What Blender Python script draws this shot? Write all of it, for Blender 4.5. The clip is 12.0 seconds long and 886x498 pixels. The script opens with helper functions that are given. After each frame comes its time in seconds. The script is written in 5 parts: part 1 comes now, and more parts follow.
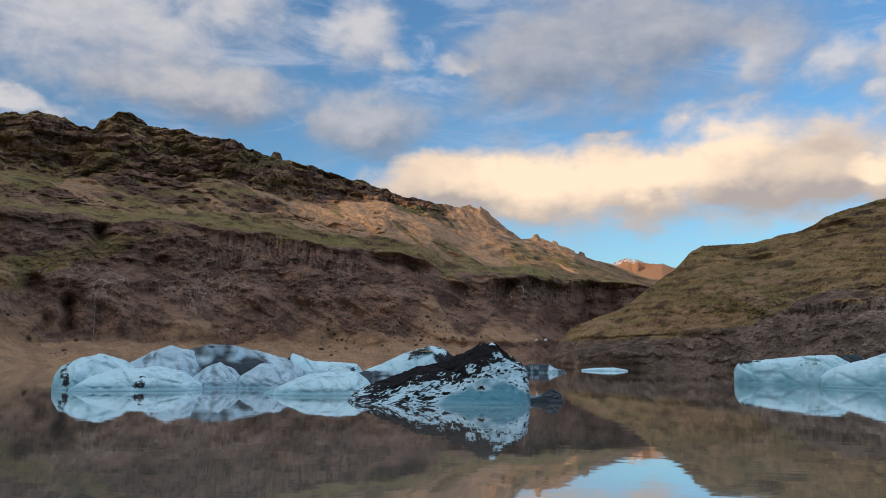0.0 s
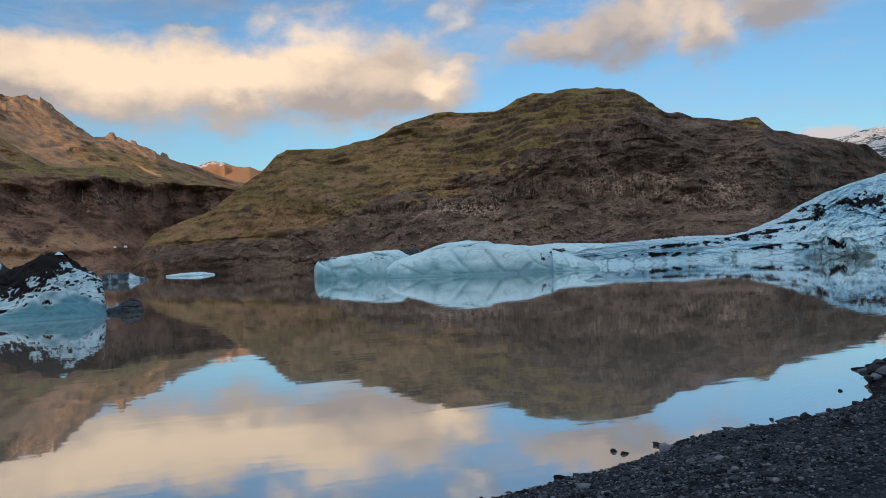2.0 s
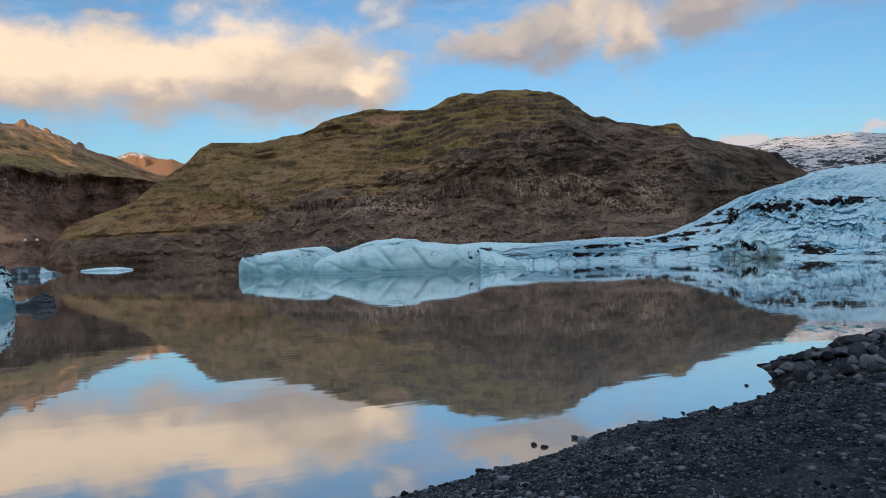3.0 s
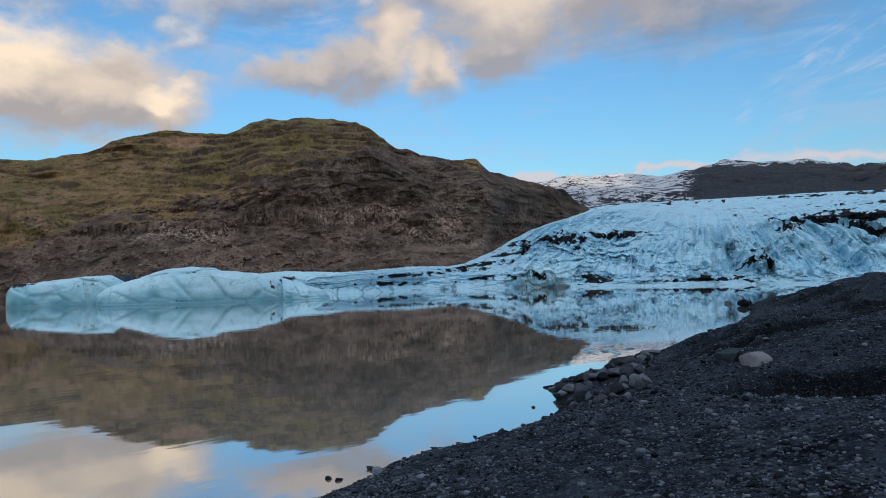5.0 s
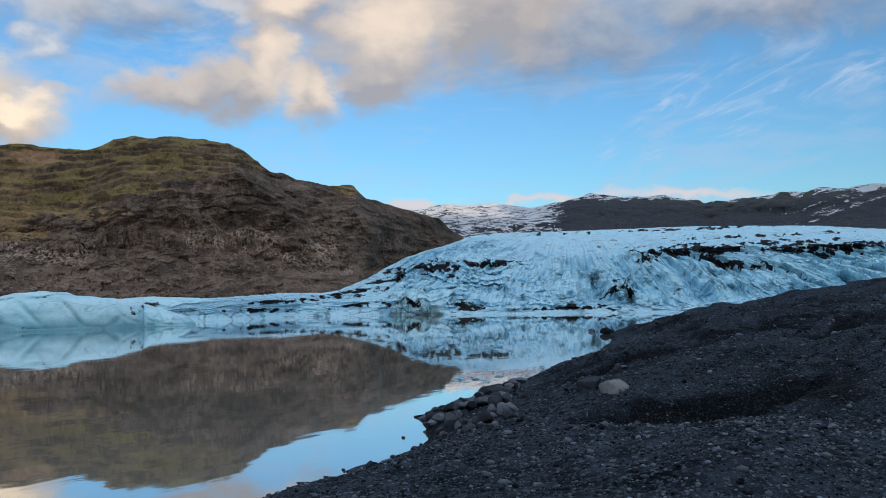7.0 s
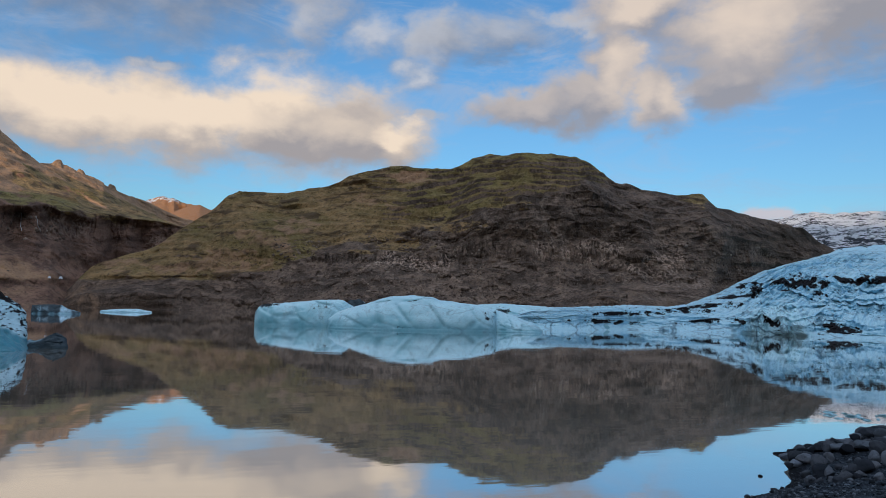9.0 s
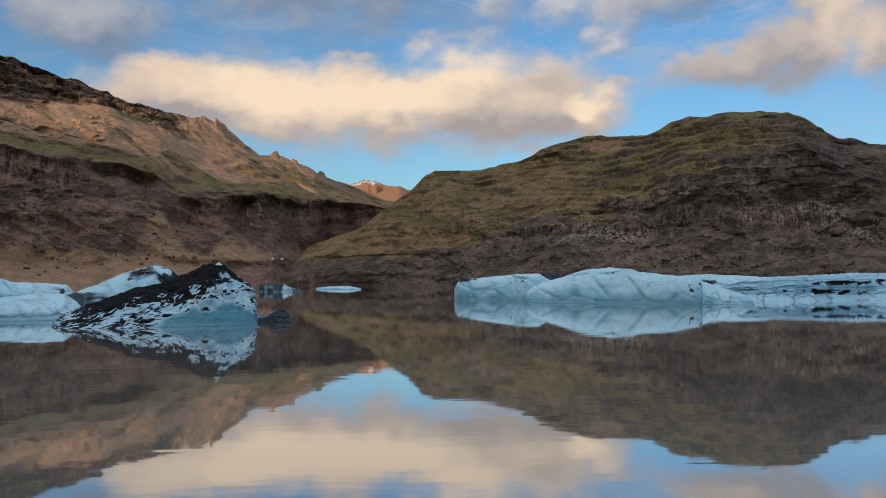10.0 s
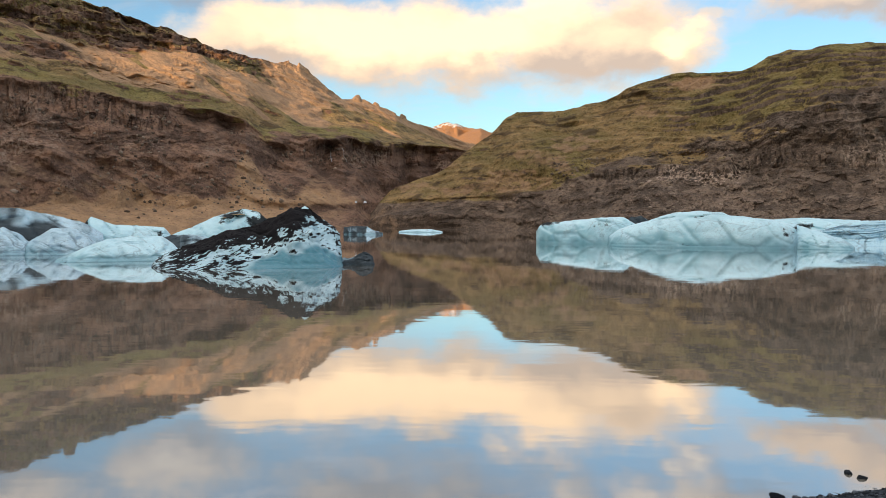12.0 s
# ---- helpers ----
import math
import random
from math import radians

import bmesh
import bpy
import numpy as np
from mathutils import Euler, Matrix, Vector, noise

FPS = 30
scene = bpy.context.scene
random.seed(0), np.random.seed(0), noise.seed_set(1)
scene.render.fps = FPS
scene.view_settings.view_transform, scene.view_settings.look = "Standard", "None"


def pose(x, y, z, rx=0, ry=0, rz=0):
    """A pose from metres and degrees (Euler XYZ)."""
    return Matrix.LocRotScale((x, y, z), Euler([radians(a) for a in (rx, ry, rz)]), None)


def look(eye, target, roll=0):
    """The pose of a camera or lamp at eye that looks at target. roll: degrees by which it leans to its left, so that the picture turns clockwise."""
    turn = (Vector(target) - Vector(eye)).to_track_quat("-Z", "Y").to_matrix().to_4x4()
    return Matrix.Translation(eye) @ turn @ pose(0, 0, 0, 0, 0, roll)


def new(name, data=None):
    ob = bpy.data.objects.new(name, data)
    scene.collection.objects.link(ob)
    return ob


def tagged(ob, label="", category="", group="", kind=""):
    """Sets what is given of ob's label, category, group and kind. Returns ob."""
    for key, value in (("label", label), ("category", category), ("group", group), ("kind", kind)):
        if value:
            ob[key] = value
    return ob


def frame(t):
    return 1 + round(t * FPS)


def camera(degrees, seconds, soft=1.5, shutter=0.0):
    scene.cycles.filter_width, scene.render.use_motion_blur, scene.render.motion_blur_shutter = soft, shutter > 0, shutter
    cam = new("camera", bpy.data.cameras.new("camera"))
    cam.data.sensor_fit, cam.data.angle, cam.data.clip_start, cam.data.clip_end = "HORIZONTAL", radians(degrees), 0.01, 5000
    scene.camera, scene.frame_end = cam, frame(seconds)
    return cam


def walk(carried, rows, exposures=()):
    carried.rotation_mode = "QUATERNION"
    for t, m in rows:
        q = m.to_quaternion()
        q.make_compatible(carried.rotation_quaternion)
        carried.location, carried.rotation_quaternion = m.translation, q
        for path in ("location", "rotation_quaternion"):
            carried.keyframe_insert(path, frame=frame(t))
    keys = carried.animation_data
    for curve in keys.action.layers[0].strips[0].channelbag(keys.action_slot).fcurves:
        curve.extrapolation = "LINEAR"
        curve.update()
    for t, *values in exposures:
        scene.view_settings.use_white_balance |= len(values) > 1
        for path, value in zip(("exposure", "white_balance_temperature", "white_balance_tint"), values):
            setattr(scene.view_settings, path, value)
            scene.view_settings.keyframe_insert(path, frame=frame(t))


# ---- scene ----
LENS = 61.89
cam = camera(LENS, 12.0, soft=0.5)
ROWS = [
    (0, look((-0.355, 0.257, 3.472), (-24.55, 96.25, 17.63), 0.53)),
    (0.2, look((-0.288, 0.257, 3.482), (-14.56, 98.28, 17.15), 0.14)),
    (0.5, look((-0.189, 0.263, 3.498), (-1.55, 99.40, 16.57), -0.56)),
    (1, look((-0.105, 0.162, 3.494), (16.67, 98.17, 14.10), -1.38)),
    (1.5, look((-0.038, -0.074, 3.414), (25.33, 96.48, 9.15), -1.62)),
    (2, look((-0.087, 0.002, 3.426), (29.07, 95.66, 3.68), -2.31)),
    (2.5, look((0.008, -0.087, 3.400), (34.99, 93.59, 2.40), -1.98)),
    (2.7, look((-0.108, -0.106, 3.413), (36.80, 92.83, 2.63), -1.66)),
    (4.3, look((-0.055, -0.182, 3.423), (40.47, 91.22, 4.97), -1.52)),
    (4.5, look((-0.038, -0.168, 3.435), (45.66, 88.76, 5.30), -1.54)),
    (5, look((0.080, -0.120, 3.408), (61.01, 79.12, 6.33), -1.41)),
    (5.5, look((0.053, -0.247, 3.455), (69.78, 71.32, 7.54), -1.25)),
    (6, look((0.068, -0.253, 3.460), (72.39, 68.64, 8.26), -1.81)),
    (6.5, look((0.091, -0.241, 3.463), (73.44, 67.53, 8.56), -1.82)),
    (7, look((0.104, -0.196, 3.477), (73.37, 67.57, 9.68), -0.93)),
    (7.5, look((0.139, -0.053, 3.460), (63.73, 76.81, 10.39), 0.39)),
    (7.7, look((0.153, -0.004, 3.487), (56.57, 82.30, 10.08), 1.11)),
    (9.3, look((0.358, 0.121, 3.589), (30.62, 95.18, 10.54), 0.89)),
    (9.5, look((0.338, 0.138, 3.564), (25.26, 96.78, 9.86), 0.51)),
    (10, look((0.332, 0.271, 3.585), (10.61, 99.68, 7.12), 0.31)),
    (10.5, look((0.270, 0.447, 3.621), (3.64, 100.30, -0.68), 0.23)),
    (11, look((0.277, 0.478, 3.654), (4.29, 99.98, -5.42), 0.50)),
    (11.5, look((0.290, 0.497, 3.648), (3.69, 100.19, -3.33), 0.79)),
    (12, look((0.285, 0.438, 3.621), (-0.33, 100.35, -0.61), 0.36)),

]
EXPOSURES = [(0.0, -0.18, 6200, 12), (1.0, -0.40, 5950, 12), (1.5, -0.37, 6000, 11), (2.0, -0.28, 6250, 12), (2.5, -0.24, 6250, 12), (4.5, -0.28, 5900, 10), (6.0, -0.15, 5800, 8), (7.0, -0.15, 5800, 8), (9.3, -0.45, 5650, 10),
             (10.0, -0.39, 6100, 11), (10.5, -0.19, 6850, 13), (11.0, 0.36, 7350, 13), (11.5, 0.42, 7450, 13), (12.0, 0.35, 7350, 13)]
walk(cam, ROWS, EXPOSURES)

EYE = 3.5            # the lens above the lake
SUN_AZ, SUN_EL = -150.0, 6.0
DECK = 0.72          # brightness of the unseen cloud deck added overhead

# ---------------------------------------------------------------- sky and sun


def node(tree, kind, **values):
    n = tree.nodes.new(kind)
    for key, value in values.items():
        if key == "op":
            n.operation = value
        elif key == "clamp":
            n.use_clamp = value
    return n


def wire(tree, source, target):
    tree.links.new(source, target)


def feed(tree, socket, value):
    if isinstance(value, bpy.types.NodeSocket):
        tree.links.new(value, socket)
    else:
        socket.default_value = value


def m(tree, op, a, b=0.0, c=0.0, clamp=False):
    n = node(tree, "ShaderNodeMath", op=op, clamp=clamp)
    for i, value in enumerate((a, b, c)):
        if i < len(n.inputs):
            feed(tree, n.inputs[i], value)
    return n.outputs[0]


def vm(tree, op, a, b=(0, 0, 0), c=(0, 0, 0)):
    n = node(tree, "ShaderNodeVectorMath", op=op)
    feed(tree, n.inputs[0], a)
    feed(tree, n.inputs[1], b)
    if op == "MULTIPLY_ADD":
        feed(tree, n.inputs[2], c)
    return n.outputs["Value"] if op == "LENGTH" else n.outputs[0]


def mix(tree, f, a, b):
    n = tree.nodes.new("ShaderNodeMix")
    n.data_type = "RGBA"
    feed(tree, n.inputs[0], f)
    for socket, value in ((n.inputs[6], a), (n.inputs[7], b)):
        feed(tree, socket, (*value, 1) if isinstance(value, tuple) and len(value) == 3 else value)
    return n.outputs[2]


def span(tree, value, lo, hi, smooth=True):
    n = tree.nodes.new("ShaderNodeMapRange")
    n.interpolation_type = "SMOOTHSTEP" if smooth else "LINEAR"
    feed(tree, n.inputs[0], value)
    n.inputs[1].default_value, n.inputs[2].default_value = lo, hi
    return n.outputs[0]


def grain(tree, vector, scale, detail=4.0, rough=0.55, distortion=0.0):
    n = tree.nodes.new("ShaderNodeTexNoise")
    feed(tree, n.inputs["Vector"], vector)
    n.inputs["Scale"].default_value, n.inputs["Detail"].default_value = scale, detail
    n.inputs["Roughness"].default_value, n.inputs["Distortion"].default_value = rough, distortion
    return n.outputs["Fac"]


world = bpy.data.worlds.new("sky")
scene.world = world
world.use_nodes = True
wt = world.node_tree
wt.nodes.clear()

# clouds: azimuth, elevation, half width, half height, in degrees
LONG_CLOUD = [(-14.0, 13.0, 6.5, 2.7), (-7.0, 12.5, 8.0, 3.3), (0.5, 12.8, 7.5, 3.2), (8.0, 13.6, 5.6, 4.2), (12.8, 13.1, 5.4, 3.6), (16.2, 12.3, 3.8, 2.2)]
LONG_LIT = [(-6.0, 13.0, 9.5, 2.6), (2.5, 13.4, 5.5, 2.2), (7.6, 16.0, 4.2, 2.2), (16.5, 13.0, 2.4, 1.1)]
LONG_SHADE = [(13.6, 14.9, 2.1, 0.9), (10.0, 11.3, 7.0, 1.7), (-14.0, 11.0, 5.0, 1.6)]
HIGH_CLOUD = [(27.4, 14.9, 4.6, 1.7), (31.5, 15.4, 4.2, 2.6), (34.2, 18.6, 2.7, 3.6), (37.0, 15.6, 2.8, 2.6), (36.0, 22.2, 5.5, 2.6), (43.5, 20.3, 7.6, 4.8), (42.0, 17.0, 4.6, 3.0), (50.5, 21.5, 8.0, 4.2)]
HIGH_LIT = [(35.0, 17.2, 2.6, 4.0), (38.4, 14.9, 1.5, 1.9), (43.5, 20.6, 5.0, 3.0), (36.0, 22.5, 3.0, 1.6)]
HIGH_SHADE = [(28.0, 14.4, 5.0, 1.9), (41.3, 15.8, 3.0, 2.0), (50.5, 20.0, 3.5, 4.0)]
PALE_CLOUDS = [(-40.5, 22.4, 11.5, 4.4), (-31.5, 24.8, 5.0, 2.6), (-45.5, 16.6, 4.6, 1.0), (-20.9, 23.9, 3.0, 2.5), (-18.4, 22.3, 1.8, 1.3), (-12.8, 22.0, 2.6, 0.8),
               (10.2, 21.4, 2.4, 1.9), (15.4, 20.0, 2.6, 1.7), (19.6, 19.8, 2.0, 2.2), (18.4, 17.4, 1.8, 1.3), (31.0, 21.3, 2.6, 0.9)]
GREY_CLOUDS = [(-7.0, 22.7, 6.8, 5.0), (2.0, 23.8, 10.0, 5.2), (-20.2, 17.7, 4.6, 2.6), (-33.0, 19.0, 8.5, 2.2), (24.5, 20.4, 6.0, 2.0), (57.0, 20.2, 10.0, 4.4), (70.0, 20.5, 13.0, 3.0), (-0.4, 16.7, 2.4, 0.6), (19.4, 13.9, 1.8, 0.6)]
HAZE_BANK = [(45.0, 6.9, 7.0, 0.75), (56.0, 7.1, 9.0, 0.5), (66.0, 7.0, 6.0, 0.65)]
CIRRUS = [(68.0, 13.2, 10.0, 3.2), (76.0, 15.0, 6.0, 2.5), (62.0, 10.5, 4.0, 1.0)]


def cloud_depth(tree, spot, blobs):
    far = None
    for a, e, w, h in blobs:
        far_one = vm(tree, "LENGTH", vm(tree, "MULTIPLY_ADD", spot, (1 / w, 1 / h, 0), (-a / w, -e / h, 0)))
        far = far_one if far is None else m(tree, "SMOOTH_MIN", far, far_one, 0.2)
    return m(tree, "SUBTRACT", 1.0, far)


way = wt.nodes.new("ShaderNodeTexCoord").outputs["Generated"]
xyz = wt.nodes.new("ShaderNodeSeparateXYZ")
wire(wt, way, xyz.inputs[0])
az_deg = m(wt, "MULTIPLY", m(wt, "ARCTAN2", xyz.outputs[0], xyz.outputs[1]), 57.29578)
el_deg = m(wt, "MULTIPLY", m(wt, "ARCSINE", xyz.outputs[2]), 57.29578)
spot_node = wt.nodes.new("ShaderNodeCombineXYZ")
wire(wt, az_deg, spot_node.inputs[0])
wire(wt, el_deg, spot_node.inputs[1])


def billow(vector, scale, detail, reach):
    """An offset in azimuth and elevation, in degrees, from coloured noise."""
    n = wt.nodes.new("ShaderNodeTexNoise")
    feed(wt, n.inputs["Vector"], vector)
    n.inputs["Scale"].default_value, n.inputs["Detail"].default_value, n.inputs["Roughness"].default_value = scale, detail, 0.55
    return vm(wt, "MULTIPLY", vm(wt, "SUBTRACT", n.outputs["Color"], (0.5, 0.5, 0.5)), (reach, reach * 0.7, 0))


flat_way = vm(wt, "MULTIPLY", way, (1.0, 1.0, 1.6))
true_spot = spot_node.outputs[0]
spot = vm(wt, "ADD", true_spot, vm(wt, "ADD", billow(flat_way, 9.0, 2.0, 4.6), billow(flat_way, 26.0, 5.0, 3.4)))
spot_up = vm(wt, "ADD", spot, (-0.9, 1.5, 0))
fluff = grain(wt, flat_way, 13.0, 7.0, 0.58, 0.25)
fluff_up = grain(wt, vm(wt, "ADD", flat_way, (-0.014, 0.0, 0.024)), 13.0, 7.0, 0.58, 0.25)
wisps = grain(wt, vm(wt, "MULTIPLY", way, (1.0, 1.0, 3.2)), 6.0, 7.0, 0.62, 1.0)
# streaks of ice cloud that lean up to the right
lean = wt.nodes.new("ShaderNodeVectorRotate")
lean.rotation_type = "Z_AXIS"
feed(wt, lean.inputs["Vector"], true_spot)
lean.inputs["Angle"].default_value = radians(-22)
streaks = grain(wt, vm(wt, "MULTIPLY", lean.outputs[0], (0.16, 0.75, 0.0)), 1.0, 7.0, 0.62, 0.9)


def cloud_layer(blobs, soft, lift, rough, base=0.45, lit=(), shade=(), firm=-0.30):
    here, above = cloud_depth(wt, spot, blobs), cloud_depth(wt, spot_up, blobs)
    here = m(wt, "MULTIPLY_ADD", m(wt, "SUBTRACT", fluff, 0.5), rough, here)
    above = m(wt, "MULTIPLY_ADD", m(wt, "SUBTRACT", fluff_up, 0.5), rough, above)
    glow = m(wt, "MULTIPLY_ADD", m(wt, "SUBTRACT", here, above), lift, base)
    if lit:
        glow = m(wt, "MULTIPLY_ADD", span(wt, cloud_depth(wt, spot, lit), -0.25, 0.75), 0.62, glow)
    if shade:
        glow = m(wt, "MULTIPLY_ADD", span(wt, cloud_depth(wt, spot, shade), -0.25, 0.8), -0.26, glow)
    return span(wt, here, firm, soft), m(wt, "MULTIPLY", glow, 1.0, clamp=True)


nishita = wt.nodes.new("ShaderNodeTexSky")
nishita.sky_type = "NISHITA"
nishita.sun_disc = False
nishita.sun_elevation, nishita.sun_rotation = radians(SUN_EL), radians(SUN_AZ)
nishita.air_density, nishita.dust_density, nishita.ozone_density = 1.0, 0.6, 2.5
SKY = 0.15
blue = vm(wt, "MULTIPLY", nishita.outputs[0], (SKY * 1.36, SKY * 1.59, SKY * 1.73))
thin = m(wt, "MULTIPLY", span(wt, wisps, 0.46, 0.70), m(wt, "MULTIPLY_ADD", span(wt, el_deg, 13.0, 20.0), 0.35, 0.3))
sky_colour = mix(wt, thin, blue, (0.55, 0.62, 0.74))
# an unseen broken cloud deck, added overhead and behind to light the land
deck = span(wt, grain(wt, flat_way, 2.6, 6.0, 0.55, 0.3), 0.36, 0.60)
deck = m(wt, "MULTIPLY", deck, span(wt, m(wt, "MAXIMUM", el_deg, m(wt, "SUBTRACT", m(wt, "ABSOLUTE", m(wt, "SUBTRACT", az_deg, 15.0)), 62.0)), 26.0, 44.0))
deck = m(wt, "MULTIPLY", deck, span(wt, el_deg, 2.0, 12.0))
sunward = vm(wt, "MULTIPLY", way, (math.sin(radians(SUN_AZ)), math.cos(radians(SUN_AZ)), 0.0))
sun_xyz = wt.nodes.new("ShaderNodeSeparateXYZ")
wire(wt, sunward, sun_xyz.inputs[0])
toward = span(wt, m(wt, "ADD", sun_xyz.outputs[0], sun_xyz.outputs[1]), -0.1, 0.95)
high_up = span(wt, el_deg, 20.0, 62.0)
deck_colour = mix(wt, toward, (DECK * 0.70, DECK * 0.78, DECK * 0.90), (DECK * 1.9, DECK * 1.6, DECK * 1.3))
deck_colour = mix(wt, high_up, deck_colour, (DECK * 2.5, DECK * 2.6, DECK * 2.75))
sky_colour = mix(wt, m(wt, "MULTIPLY", deck, 0.9), sky_colour, deck_colour)
veil = m(wt, "MULTIPLY", span(wt, cloud_depth(wt, spot, CIRRUS), -0.2, 0.7), span(wt, streaks, 0.47, 0.68))
sky_colour = mix(wt, m(wt, "MULTIPLY", veil, 0.6), sky_colour, (0.62, 0.70, 0.82))
cover, glow = cloud_layer(HAZE_BANK, 0.8, 0.3, 0.5, 0.6)
sky_colour = mix(wt, m(wt, "MULTIPLY", cover, 0.9), sky_colour, mix(wt, glow, (0.62, 0.58, 0.62), (0.84, 0.72, 0.68)))
cover, glow = cloud_layer(PALE_CLOUDS, 0.80, 0.8, 1.9, firm=-0.55)
sky_colour = mix(wt, m(wt, "MULTIPLY", cover, 0.85), sky_colour, mix(wt, glow, (0.42, 0.45, 0.52), (0.80, 0.75, 0.71)))
cover, glow = cloud_layer(GREY_CLOUDS, 0.65, 0.8, 1.5, 0.40, firm=-0.45)
sky_colour = mix(wt, m(wt, "MULTIPLY", cover, 0.80), sky_colour, mix(wt, glow, (0.29, 0.31, 0.36), (0.66, 0.62, 0.59)))
cover, glow = cloud_layer(HIGH_CLOUD, 0.50, 0.45, 1.1, 0.22, HIGH_LIT, HIGH_SHADE)
sky_colour = mix(wt, m(wt, "MULTIPLY", cover, 0.93), sky_colour, mix(wt, glow, (0.47, 0.42, 0.40), (1.10, 0.84, 0.60)))
cover, glow = cloud_layer(LONG_CLOUD, 0.45, 0.50, 0.9, 0.34, LONG_LIT, LONG_SHADE)
sky_colour = mix(wt, m(wt, "MULTIPLY", cover, 0.96), sky_colour, mix(wt, glow, (0.54, 0.45, 0.39), (1.30, 0.98, 0.66)))
background = wt.nodes.new("ShaderNodeBackground")
wire(wt, sky_colour, background.inputs[0])
background.inputs[1].default_value = 1.0
wire(wt, background.outputs[0], wt.nodes.new("ShaderNodeOutputWorld").inputs[0])

sun = new("sun", bpy.data.lights.new("sun", "SUN"))
sun.data.energy, sun.data.angle, sun.data.color = 5.0, radians(0.5), (1.0, 0.72, 0.45)
sun_from = Vector((math.sin(radians(SUN_AZ)) * math.cos(radians(SUN_EL)), math.cos(radians(SUN_AZ)) * math.cos(radians(SUN_EL)), math.sin(radians(SUN_EL))))
sun.matrix_world = look(sun_from * 300, (0, 0, 0))

# ---------------------------------------------------------------- materials


def material(name):
    mat = bpy.data.materials.new(name)
    mat.use_nodes = True
    t = mat.node_tree
    return mat, t, t.nodes["Principled BSDF"], t.nodes.new("ShaderNodeTexCoord").outputs["Object"]


def mask(tree, name):
    n = tree.nodes.new("ShaderNodeAttribute")
    n.attribute_name = name
    return n.outputs["Fac"]


def relief(tree, shader, height, strength, distance):
    n = tree.nodes.new("ShaderNodeBump")
    n.inputs["Strength"].default_value, n.inputs["Distance"].default_value = strength, distance
    feed(tree, n.inputs["Height"], height)
    wire(tree, n.outputs[0], shader.inputs["Normal"])


def cells(tree, vector, scale, feature="F1", randomness=1.0):
    n = tree.nodes.new("ShaderNodeTexVoronoi")
    n.feature = feature
    feed(tree, n.inputs["Vector"], vector)
    n.inputs["Scale"].default_value, n.inputs["Randomness"].default_value = scale, randomness
    return n


